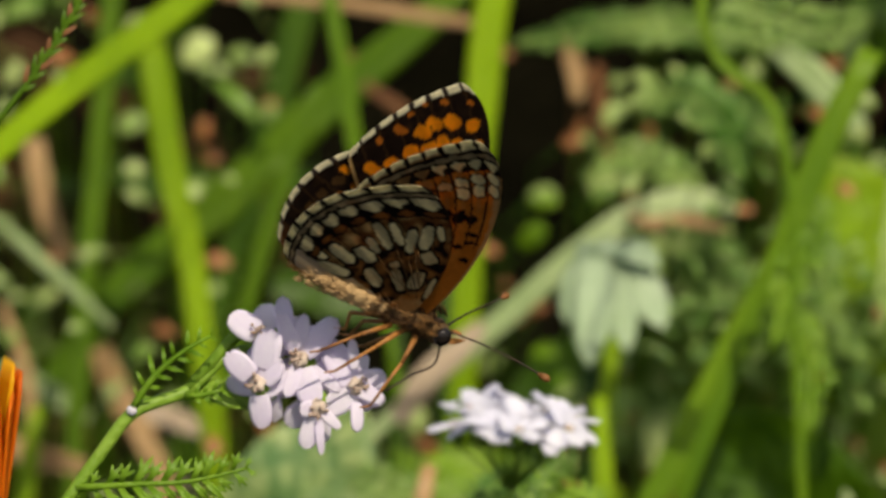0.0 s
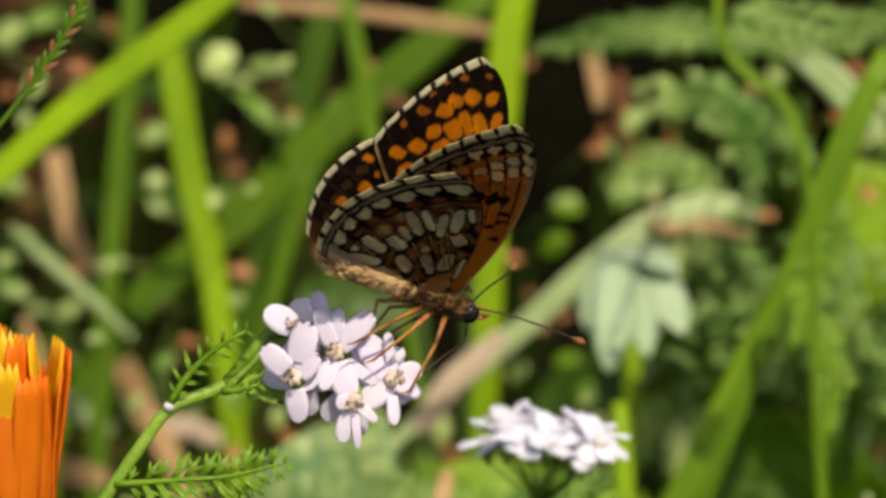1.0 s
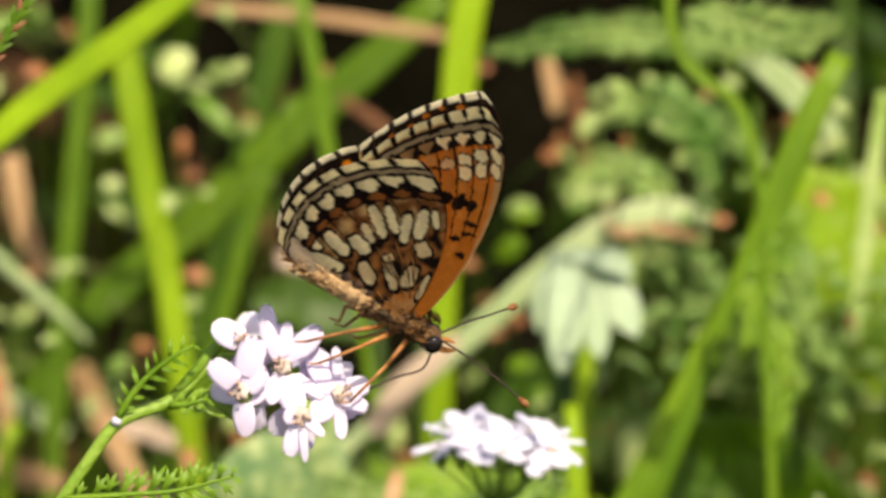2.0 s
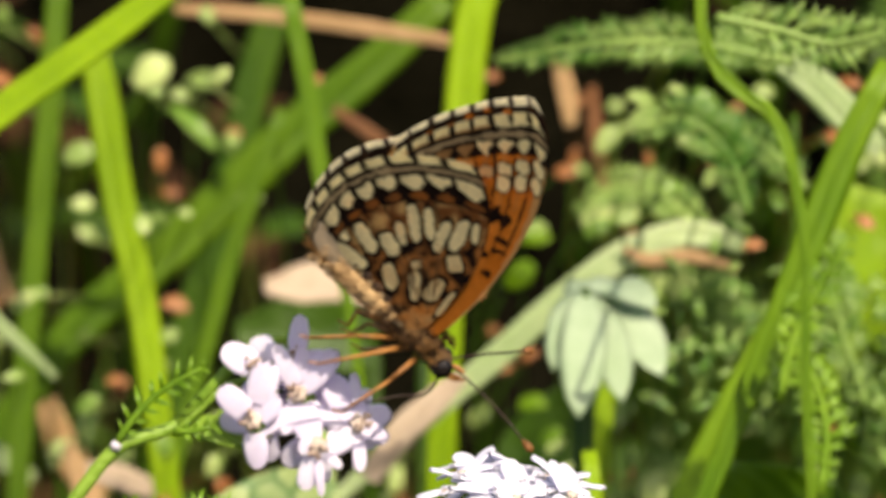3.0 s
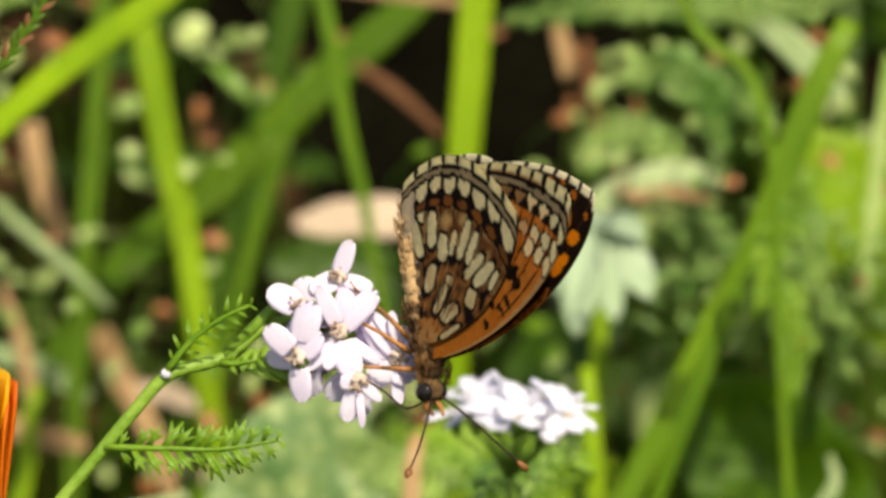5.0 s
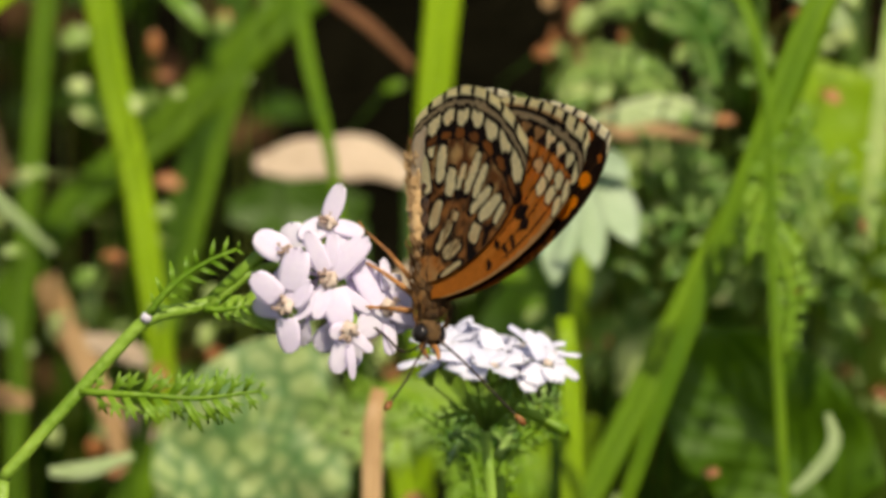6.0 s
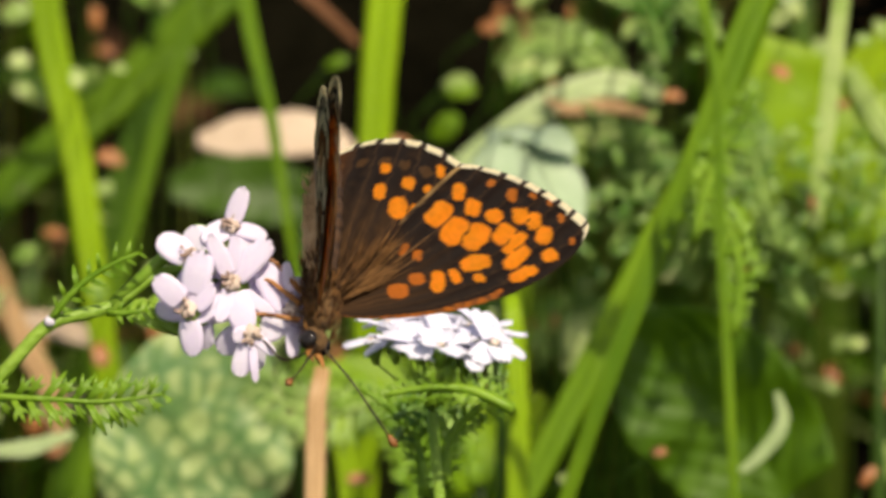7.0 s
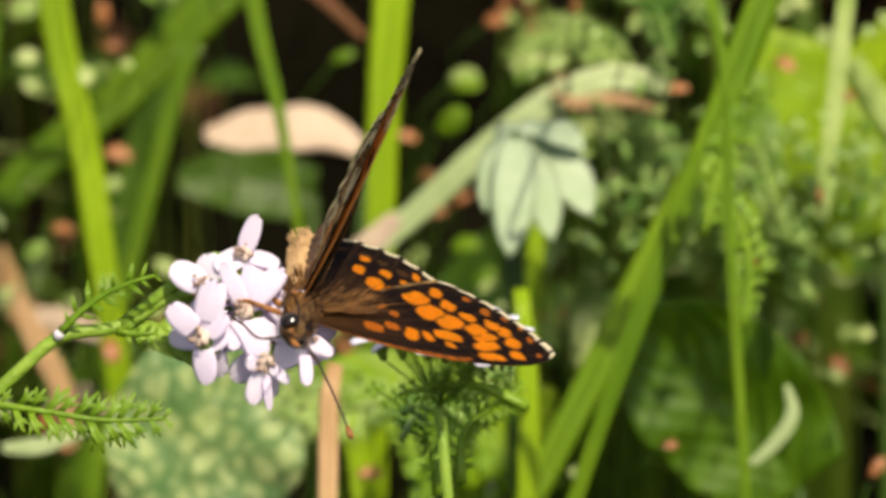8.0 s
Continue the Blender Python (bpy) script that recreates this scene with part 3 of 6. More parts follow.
grass_blade([(22.6, 15.1, 416, 2.0), (25.0, 13.3, 416, 2.65), (26.6, 11.7, 416, 2.81), (29.0, 9.3, 416, 1.2)], GRASS_PALE, 'pale glossy grass blade catching the sun', rooted=False)
grass_blade([(-32.4, 2.7, 480, 0.4), (-30.8, 1.1, 480, 0.88), (-27.2, -2.1, 480, 1.04), (-23.8, -5.3, 480, 0.48)], GRASS_PALE, 'pale blue-green leaf slanting down', rooted=False)
grass_blade([(-31.6, -3.7, 496, 0.56), (-30.4, -6.9, 496, 1.12), (-29.6, -10.8, 496, 1.2), (-29.5, -15.6, 496, 0.96)], STRAW, 'dry orange-beige straw among the leaves', rooted=False, name='straw', category='straw')
grass_blade([(-23.5, -20.1, 368, 0.8), (-21.3, -20.0, 368, 1.36), (-18.0, -19.0, 368, 0.64)], GRASS_PALE, 'pale blue-green leaf low in the grass', rooted=False)
grass_blade([(-23.0, -9.5, 480, 0.96), (-21.9, -12.5, 480, 1.76), (-20.0, -16.2, 480, 1.76), (-19.3, -19.9, 480, 1.04)], STRAW, 'dry orange-beige straw among the leaves', rooted=False, name='straw', category='straw')
broad_leaf([(26.0, 7.4, 480, 0.8), (27.8, 4.8, 480, 5.21), (30.1, 1.1, 480, 7.62), (32.3, -2.6, 480, 7.62), (34.5, -5.9, 480, 4.81)], LEAF_YELLOW, 'bright yellow-green translucent broad leaf', Vector((0.1, -0.6, 0.75)))
broad_leaf([(35.9, 8.3, 528, 1.2), (33.3, 3.8, 528, 4.81), (34.4, -1.4, 528, 5.61), (37.3, -5.8, 528, 3.21)], LEAF_YELLOW, 'bright yellow-green translucent broad leaf', Vector((0.3, -0.6, 0.7)))
broad_leaf([(16.9, -11.2, 419, 1.6), (20.6, -14.2, 419, 9.62), (24.6, -17.9, 419, 11.62), (28.7, -23.1, 419, 8.02)], LEAF_MID, 'large smooth green leaf with light through it', Vector((-0.2, -0.9, 0.3)))
broad_leaf([(13.9, -5.8, 544, 1.2), (9.8, -7.6, 544, 4.81), (6.8, -10.9, 544, 5.61), (5.0, -15.4, 544, 3.21)], LEAF_DARK, 'leaf with shade put into its dark green', Vector((-0.2, -0.9, 0.3)))
broad_leaf([(-6.2, -10.7, 384, 1.2), (-8.8, -15.3, 384, 10.02), (-10.3, -20.1, 384, 13.23), (-11.4, -25.3, 384, 9.22)], LEAF_NET, 'pale green wrinkled leaf in the sun', Vector((0.1, -0.75, 0.65)), veins=7, quilt=0.05)
broad_leaf([(-10.6, 0.6, 528, 1.2), (-8.0, 0.7, 528, 3.01), (-5.0, 0.9, 528, 3.53), (-2.4, 0.6, 528, 3.01), (-0.3, -0.4, 528, 1.2)], BEIGE, 'beige dead leaf lying among the grass', Vector((0.1, -0.5, 0.85)))
broad_leaf([(-12.6, -2.3, 576, 1.6), (-8.2, -2.3, 576, 4.81), (-3.7, -3.4, 576, 3.61)], LEAF_DARK, 'leaf with shade put into its dark green', Vector((0.1, -0.8, 0.5)))
broad_leaf([(-0.9, -14.1, 432, 0.8), (2.4, -15.6, 432, 4.01), (6.1, -17.8, 432, 5.21), (8.3, -22.3, 432, 3.61)], LEAF_YELLOW, 'bright yellow-green translucent leaf low in the meadow', Vector((0.2, -0.6, 0.8)))
broad_leaf([(12.4, -16.4, 440, 0.8), (10.9, -18.6, 440, 2.81), (8.7, -21.2, 440, 3.61), (6.4, -24.9, 440, 2.81)], LEAF_YELLOW, 'bright yellow-green translucent leaf low in the meadow', Vector((0.0, -0.6, 0.8)))
grass_blade([(-22.4, -11.0, 500, 0.8), (-20.0, -11.6, 500, 2.0), (-17.2, -12.6, 500, 1.2)], BEIGE, 'pale pinkish straw lying low among the leaves', rooted=False, name='straw', category='straw')
grass_blade([(-19.6, -16.2, 500, 1.0), (-18.0, -16.8, 500, 2.2), (-16.4, -17.6, 500, 1.2)], BEIGE, 'pale pinkish straw lying low among the leaves', rooted=False, name='straw', category='straw')
grass_blade([(-32.6, -13.0, 520, 1.0), (-29.4, -14.4, 520, 2.4), (-25.6, -15.2, 520, 1.2)], STRAW, 'dry orange-beige straw low among the leaves', rooted=False, name='straw', category='straw')
grass_blade([(-34.0, -8.0, 540, 1.2), (-29.0, -9.6, 540, 2.0), (-25.4, -11.8, 540, 1.0)], GRASS_PALE, 'pale green leaf low among the straw', rooted=False)
grass_blade([(-29.0, -11.0, 470, 0.8), (-29.6, -15.0, 470, 1.6), (-30.6, -21.0, 470, 1.8)], GRASS, 'bright yellow-green grass blade among the meadow plants, low')
lobed_leaf([((10.2, 0.2, 385), (9.8, -8.0, 377), 3.2), ((9.8, -0.0, 387), (8.2, -5.0, 379), 2.6), ((10.6, -0.2, 388), (12.6, -7.0, 380), 2.8), ((11.0, -0.0, 390), (15.2, -5.4, 382), 3.4), ((11.0, 0.2, 392), (14.8, -1.0, 384), 2.6), ((10.2, 1.0, 393), (11.8, -3.0, 385), 4.4)], LEAF_SILVER, 'pale green lobed leaf hanging in the sun')
lobed_leaf([((25.9, -5.9, 496), (23.3, -2.5, 488), 2.8), ((26.3, -6.3, 499), (29.3, -1.4, 491), 3.2), ((26.6, -6.6, 504), (31.5, -5.9, 496), 3.6), ((25.9, -6.6, 509), (27.7, -10.3, 501), 2.8)], LEAF_YELLOW, 'yellow-green lobed leaf in the sun')
grass_blade([(11.8, -4.2, 432, 0.56), (11.5, -6.2, 432, 1.36), (11.2, -9.4, 432, 1.36), (11.0, -13.3, 432, 1.2)], GRASS, 'bright yellow-green grass blade among the meadow plants, low')
grass_blade([(31.3, 5.1, 448, 0.8), (29.4, -0.1, 448, 2.0), (27.2, -2.7, 448, 2.4), (24.2, -6.0, 448, 1.6)], GRASS, 'bright yellow-green grass blade among the meadow plants, curved', rooted=False)
grass_blade([(23.7, -2.6, 480, 0.8), (26.0, -3.7, 480, 2.0), (28.6, -5.9, 480, 2.4), (32.3, -8.9, 480, 1.6)], GRASS, 'bright yellow-green grass blade among the meadow plants, curved', rooted=False)
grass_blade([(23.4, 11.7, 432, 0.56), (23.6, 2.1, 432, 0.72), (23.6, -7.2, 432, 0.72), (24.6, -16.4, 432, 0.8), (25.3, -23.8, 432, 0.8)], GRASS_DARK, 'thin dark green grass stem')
feather_leaf([(4.7, 14.9, 400), (9.8, 15.9, 400), (16.6, 16.1, 400), (23.4, 14.9, 400)], 2.8, 32, FEATHER, 'feathery blue-green leaf of a meadow herb', seed=1, lw=0.15)
feather_leaf([(13.5, 10.5, 400), (16.3, 11.3, 400), (19.1, 9.3, 400), (20.6, 5.3, 400)], 3.0, 22, FEATHER, 'feathery blue-green leaf of a meadow herb', seed=3, lw=0.15)
feather_leaf([(9.8, 5.4, 464), (11.8, 7.0, 464), (14.6, 6.6, 464), (18.1, 3.4, 464)], 2.8, 20, FEATHER, 'feathery blue-green leaf of a meadow herb', seed=4, lw=0.15)
feather_leaf([(16.2, 12.5, 432), (18.6, 10.9, 432), (21.4, 9.7, 432), (24.2, 6.9, 432)], 2.7, 20, FEATHER, 'feathery blue-green leaf of a meadow herb', seed=13, lw=0.15)
feather_leaf([(24.2, 5.3, 400), (25.8, 1.7, 400), (26.6, -2.3, 400), (28.2, -7.0, 400)], 2.7, 22, FEATHER, 'feathery blue-green leaf of a meadow herb', seed=15, lw=0.15)
feather_leaf([(15.4, 1.4, 448), (17.8, -0.2, 448), (20.6, -3.0, 448), (21.7, -7.0, 448)], 3.1, 22, FEATHER, 'feathery blue-green leaf of a meadow herb', seed=5, lw=0.15)
feather_leaf([(29.3, 16.8, 340), (25.8, 16.0, 340), (22.6, 16.8, 340), (18.6, 17.6, 340)], 3.1, 22, FEATHER, 'feathery blue-green leaf of a meadow herb', seed=6, lw=0.15)
feather_leaf([(6.9, -16.3, 320), (5.8, -18.8, 320), (4.9, -21.4, 320), (4.0, -24.7, 320)], 2.6, 14, FEATHER_NEAR, 'feathery green leaf low in the meadow', seed=7)
feather_leaf([(-3.6, -14.3, 368), (-0.6, -16.1, 368), (2.3, -18.0, 368), (3.8, -22.4, 368)], 2.6, 16, FEATHER_NEAR, 'feathery green leaf low in the meadow', seed=8)
feather_leaf([(-6.5, -15.7, 368), (-3.6, -17.2, 368), (-0.6, -17.6, 368), (3.0, -16.1, 368)], 3.8, 17, FEATHER, 'feathery green leaf low in the meadow', seed=9, lw=0.15)
feather_leaf([(24.9, -2.3, 464), (26.4, -5.2, 464), (28.2, -7.8, 464), (29.7, -11.2, 464)], 3.4, 21, FEATHER, 'feathery blue-green leaf of a meadow herb', seed=10, lw=0.15)
feather_leaf([(27.0, 3.6, 328), (25.3, 0.7, 328), (23.7, -2.6, 328), (22.6, -6.7, 328)], 2.4, 13, FEATHER_NEAR, 'feathery green leaf among the grass', seed=16)
feather_leaf([(23.1, -3.0, 328), (25.0, -5.6, 328), (25.7, -8.5, 328), (25.3, -12.6, 328)], 2.4, 13, FEATHER_NEAR, 'feathery green leaf among the grass', seed=17)
feather_leaf([(3.2, -14.3, 344), (5.4, -16.6, 344), (7.6, -18.8, 344), (8.3, -22.5, 344)], 2.2, 13, FEATHER_NEAR, 'feathery green leaf low in the meadow', seed=18, lw=0.2)
feather_leaf([(3.2, -17.0, 179), (5.8, -16.5, 179), (8.7, -16.6, 179), (11.6, -17.9, 179)], 2.0, 13, FEATHER_NEAR, 'feathery green leaf below the white flower', seed=19, lw=0.2)
feather_leaf([(11.2, -16.6, 189), (9.4, -17.7, 189), (7.5, -19.5, 189), (7.2, -22.8, 189)], 2.0, 13, FEATHER_NEAR, 'feathery green leaf below the white flower', seed=20, lw=0.2)
feather_leaf([(1.6, -16.5, 200), (3.8, -18.0, 200), (5.3, -20.2, 200), (5.7, -23.5, 200)], 2.0, 13, FEATHER_NEAR, 'feathery green leaf below the white flower', seed=21, lw=0.2)
feather_leaf([(19.3, -1.1, 480), (20.8, -3.3, 480), (21.9, -6.3, 480), (22.2, -9.6, 480)], 3.1, 21, FEATHER, 'feathery blue-green leaf of a meadow herb', seed=11, lw=0.15)
feather_leaf([(12.2, -14.1, 480), (14.1, -11.1, 480), (17.1, -12.6, 480), (17.4, -16.3, 480)], 3.1, 18, FEATHER, 'feathery blue-green leaf of a meadow herb', seed=12, lw=0.15)
small_leaf(-17.7, 14.4, 528, 3.2, 3.0, 40, LEAF_GLINT, 'small leaf with sun glint put into its pale green')
small_leaf(-14.9, 10.4, 512, 4.8, 1.9, -45, LEAF_GLINT, 'small leaf with sun glint put into its pale green')
small_leaf(-22.4, 9.1, 544, 2.5, 2.2, 20, LEAF_GLINT, 'small leaf with sun glint put into its pale green')
small_leaf(-22.2, 5.8, 544, 1.7, 1.6, 0, LEAF_GLINT, 'small leaf with sun glint put into its pale green')
small_leaf(-11.4, 6.2, 528, 1.8, 1.5, 0, LEAF_GLINT, 'small leaf with sun glint put into its pale green')
small_leaf(-30.9, 12.7, 560, 2.4, 1.6, 60, LEAF_GLINT, 'small leaf with sun glint put into its pale green')
small_leaf(-31.6, 1.9, 544, 1.6, 1.5, 0, LEAF_GLINT, 'small leaf with sun glint put into its pale green')
small_leaf(-28.4, -3.2, 576, 2.8, 1.6, 30, LEAF_GLINT, 'small leaf with sun glint put into its pale green')
small_leaf(-32.1, -2.0, 544, 3.2, 1.6, -20, LEAF_GLINT, 'small leaf with sun glint put into its pale green')
small_leaf(-32.5, 5.5, 528, 2.8, 2.0, 0, LEAF_GLINT, 'small leaf with sun glint put into its pale green')
small_leaf(5.9, 1.5, 512, 2.8, 2.2, 40, GRASS_MID, 'small mid-green leaf among the plants')
small_leaf(6.9, 3.8, 544, 2.4, 1.8, 0, GRASS_MID, 'small mid-green leaf among the plants')
small_leaf(14.1, 7.0, 480, 2.0, 1.4, 70, LEAF_GLINT, 'small leaf with sun glint put into its pale green')
small_leaf(10.9, 5.4, 496, 2.8, 2.2, 30, LEAF_GLINT, 'small leaf with sun glint put into its pale green')
small_leaf(12.9, 5.4, 512, 2.0, 1.8, 0, LEAF_GLINT, 'small leaf with sun glint put into its pale green')
small_leaf(14.6, -13.3, 448, 3.8, 2.4, 70, LEAF_GLINT, 'small leaf with sun glint put into its pale green')
small_leaf(15.6, 6.9, 432, 1.8, 1.4, 20, LEAF_GLINT, 'small leaf with sun glint put into its pale green')
small_leaf(16.8, 9.9, 432, 1.6, 1.4, 0, LEAF_GLINT, 'small leaf with sun glint put into its pale green')
small_leaf(18.2, 7.7, 432, 1.8, 1.2, 60, LEAF_GLINT, 'small leaf with sun glint put into its pale green')
small_leaf(19.8, 5.3, 432, 2.0, 1.4, 60, LEAF_GLINT, 'small leaf with sun glint put into its pale green')
small_leaf(12.6, 5.0, 480, 1.8, 1.6, 0, LEAF_GLINT, 'small leaf with sun glint put into its pale green')
small_leaf(17.3, -14.6, 448, 2.0, 1.6, 60, LEAF_GLINT, 'small leaf with sun glint put into its pale green')
small_leaf(16.5, 0.2, 480, 1.8, 1.6, 0, LEAF_GLINT, 'small leaf with sun glint put into its pale green')
small_leaf(18.9, 0.4, 480, 1.6, 1.6, 0, LEAF_GLINT, 'small leaf with sun glint put into its pale green')
small_leaf(6.9, -6.9, 496, 2.4, 1.8, 0, GRASS_MID, 'small mid-green leaf among the plants')
small_leaf(8.1, -8.9, 512, 2.0, 1.6, 30, GRASS_MID, 'small mid-green leaf among the plants')
small_leaf(11.4, 10.2, 480, 2.4, 1.8, 60, LEAF_GLINT, 'small leaf with sun glint put into its pale green')
small_leaf(13.8, 11.3, 464, 2.8, 1.8, 30, LEAF_GLINT, 'small leaf with sun glint put into its pale green')
small_leaf(-14.7, 13.9, 624, 2.4, 1.6, 0, LEAF_GLINT, 'small leaf with sun glint put into its pale green')
small_leaf(-30.1, 17.1, 560, 3.6, 2.0, 20, LEAF_GLINT, 'small leaf with sun glint put into its pale green')
small_leaf(-32.5, 16.3, 576, 3.2, 2.4, 20, LEAF_GLINT, 'small leaf with sun glint put into its pale green')
small_leaf(-32.7, 12.1, 560, 1.4, 1.2, 0, SPOT_DRY, 'small dry pinkish-brown leaf')
small_leaf(-17.4, 8.9, 560, 1.9, 1.2, 90, SPOT_DRY, 'small dry pinkish-brown leaf')
small_leaf(-16.8, 6.6, 576, 1.9, 1.1, 0, SPOT_DRY, 'small dry pinkish-brown leaf')
small_leaf(-16.0, -0.8, 528, 1.8, 1.2, 0, SPOT_DRY, 'small dry pinkish-brown leaf')
small_leaf(-19.7, -5.7, 528, 1.5, 0.9, 0, SPOT_DRY, 'small dry pinkish-brown leaf')
small_leaf(-7.4, 13.9, 528, 1.3, 1.0, 20, SPOT_DRY, 'small dry pinkish-brown leaf')
small_leaf(2.9, 0.3, 528, 1.9, 1.0, -20, SPOT_DRY, 'small dry pinkish-brown leaf')
small_leaf(6.5, -3.7, 528, 1.6, 0.9, 30, SPOT_DRY, 'small dry pinkish-brown leaf')
small_leaf(13.1, -11.3, 512, 2.2, 1.2, 60, SPOT_DRY, 'small dry pinkish-brown leaf')
small_leaf(9.2, 9.1, 560, 1.9, 0.9, 80, SPOT_DRY, 'small dry pinkish-brown leaf')
small_leaf(-12.7, 10.5, 576, 1.3, 1.1, 0, SPOT_DRY, 'small dry pinkish-brown leaf')
small_leaf(12.9, 4.2, 528, 1.0, 0.7, 0, SPOT_DRY, 'small dry pinkish-brown leaf')
small_leaf(4.0, -2.1, 576, 1.3, 0.9, 0, SPOT_DRY, 'small dry pinkish-brown leaf')
small_leaf(3.9, 14.2, 560, 1.3, 0.9, 0, SPOT_DRY, 'small dry pinkish-brown leaf')
small_leaf(19.7, 12.1, 480, 1.2, 0.9, 0, SPOT_DRY, 'small dry pinkish-brown leaf')
small_leaf(6.2, 1.8, 512, 1.8, 1.4, 0, GRASS_MID, 'small mid-green leaf among the plants')
small_leaf(6.7, 4.4, 528, 2.4, 1.3, 10, LEAF_GLINT, 'small leaf with sun glint put into its pale green')
small_leaf(13.3, 7.7, 512, 1.8, 1.6, 0, LEAF_GLINT, 'small leaf with sun glint put into its pale green')
small_leaf(18.5, 1.0, 496, 2.0, 1.8, 0, LEAF_GLINT, 'small leaf with sun glint put into its pale green')
small_leaf(16.5, 0.6, 496, 2.2, 1.8, 0, LEAF_GLINT, 'small leaf with sun glint put into its pale green')
small_leaf(14.5, -12.2, 464, 3.2, 2.2, 60, LEAF_GLINT, 'small leaf with sun glint put into its pale green')
small_leaf(7.3, -19.5, 416, 2.4, 1.6, 40, LEAF_GLINT, 'small leaf with sun glint put into its pale green')
small_leaf(14.4, -22.0, 384, 1.6, 1.4, 0, LEAF_GLINT, 'small leaf with sun glint put into its pale green')
small_leaf(17.0, -14.1, 480, 1.6, 2.0, 80, LEAF_GLINT, 'small leaf with sun glint put into its pale green')
small_leaf(24.8, -11.1, 480, 1.6, 1.3, 0, LEAF_GLINT, 'small leaf with sun glint put into its pale green')
small_leaf(22.2, -14.8, 480, 2.4, 2.0, 0, LEAF_GLINT, 'small leaf with sun glint put into its pale green')
small_leaf(33.0, -13.0, 464, 1.4, 1.2, 0, LEAF_GLINT, 'small leaf with sun glint put into its pale green')
small_leaf(-1.3, 5.8, 544, 2.0, 1.0, 20, GRASS_MID, 'small mid-green leaf among the plants')
small_leaf(-5.1, -16.1, 384, 2.4, 1.6, 0, LEAF_GLINT, 'small leaf with sun glint put into its pale green')
small_leaf(-16.3, -0.5, 528, 2.0, 1.3, 0, SPOT_DRY, 'small dry pinkish-brown leaf')
small_leaf(-19.9, -5.5, 528, 1.7, 1.0, 0, SPOT_DRY, 'small dry pinkish-brown leaf')
small_leaf(20.4, -20.3, 352, 1.3, 1.1, 0, SPOT_DRY, 'small dry pinkish-brown leaf')
small_leaf(34.0, -21.7, 384, 1.9, 1.2, 50, SPOT_DRY, 'small dry pinkish-brown leaf')
small_leaf(30.3, -3.6, 400, 1.9, 0.8, 80, SPOT_DRY, 'small dry pinkish-brown leaf')
small_leaf(5.8, -3.2, 528, 1.9, 1.0, 20, SPOT_DRY, 'small dry pinkish-brown leaf')
small_leaf(4.6, -4.6, 544, 2.2, 0.9, 10, SPOT_DRY, 'small dry pinkish-brown leaf')
small_leaf(0.6, -21.9, 416, 1.9, 1.2, 0, SPOT_DRY, 'small dry pinkish-brown leaf')
small_leaf(-5.3, -21.9, 416, 1.9, 1.2, 60, SPOT_DRY, 'small dry pinkish-brown leaf')
small_leaf(8.7, 8.0, 544, 1.6, 1.4, 0, SPOT_DRY, 'small dry pinkish-brown leaf')
small_leaf(-21.1, -18.1, 480, 1.6, 1.8, 80, SPOT_DRY, 'small dry pinkish-brown leaf')
small_leaf(-19.7, -19.9, 480, 1.3, 1.2, 0, SPOT_DRY, 'small dry pinkish-brown leaf')
small_leaf(20.8, 3.3, 480, 1.9, 0.9, 0, SPOT_DRY, 'small dry pinkish-brown leaf')
small_leaf(8.3, -16.3, 448, 2.9, 0.9, -10, SPOT_DRY, 'small dry pinkish-brown leaf')


# ---- the flowers in front ----


def floret(specs, disc, c, out, size, rng, petals=5):
    """One small flower: rounded petals round a knobbly disc, facing the way out."""
    side = out.orthogonal().normalized()
    up = out.cross(side)
    turn = rng.uniform(0, 6.28)
    for k in range(petals):
        a = turn + k * 2 * math.pi / petals + rng.uniform(-0.4, 0.4)
        way = side * math.cos(a) + up * math.sin(a)
        lift = rng.uniform(-0.7, 0.7)
        specs.append((c + way * size * 0.2 + out * size * rng.uniform(-0.05, 0.08), (way + out * lift).normalized(), (out - way * lift).normalized(), size * rng.uniform(0.85, 1.2), size * rng.uniform(0.66, 0.95)))
    rows = []
    for j in range(1, 6):
        e = math.pi / 2 * (j / 5)
        rows.append(disc.ring([c + (side * math.cos(b) + up * math.sin(b)) * size * 0.17 * math.sin(e) * (1 + 0.16 * math.cos(5 * b + j)) + out * size * (0.14 * math.cos(e) + 0.03 * math.cos(7 * b + 2 * j)) for b in np.arange(14) * 2 * math.pi / 14]))
    disc.skin(rows)


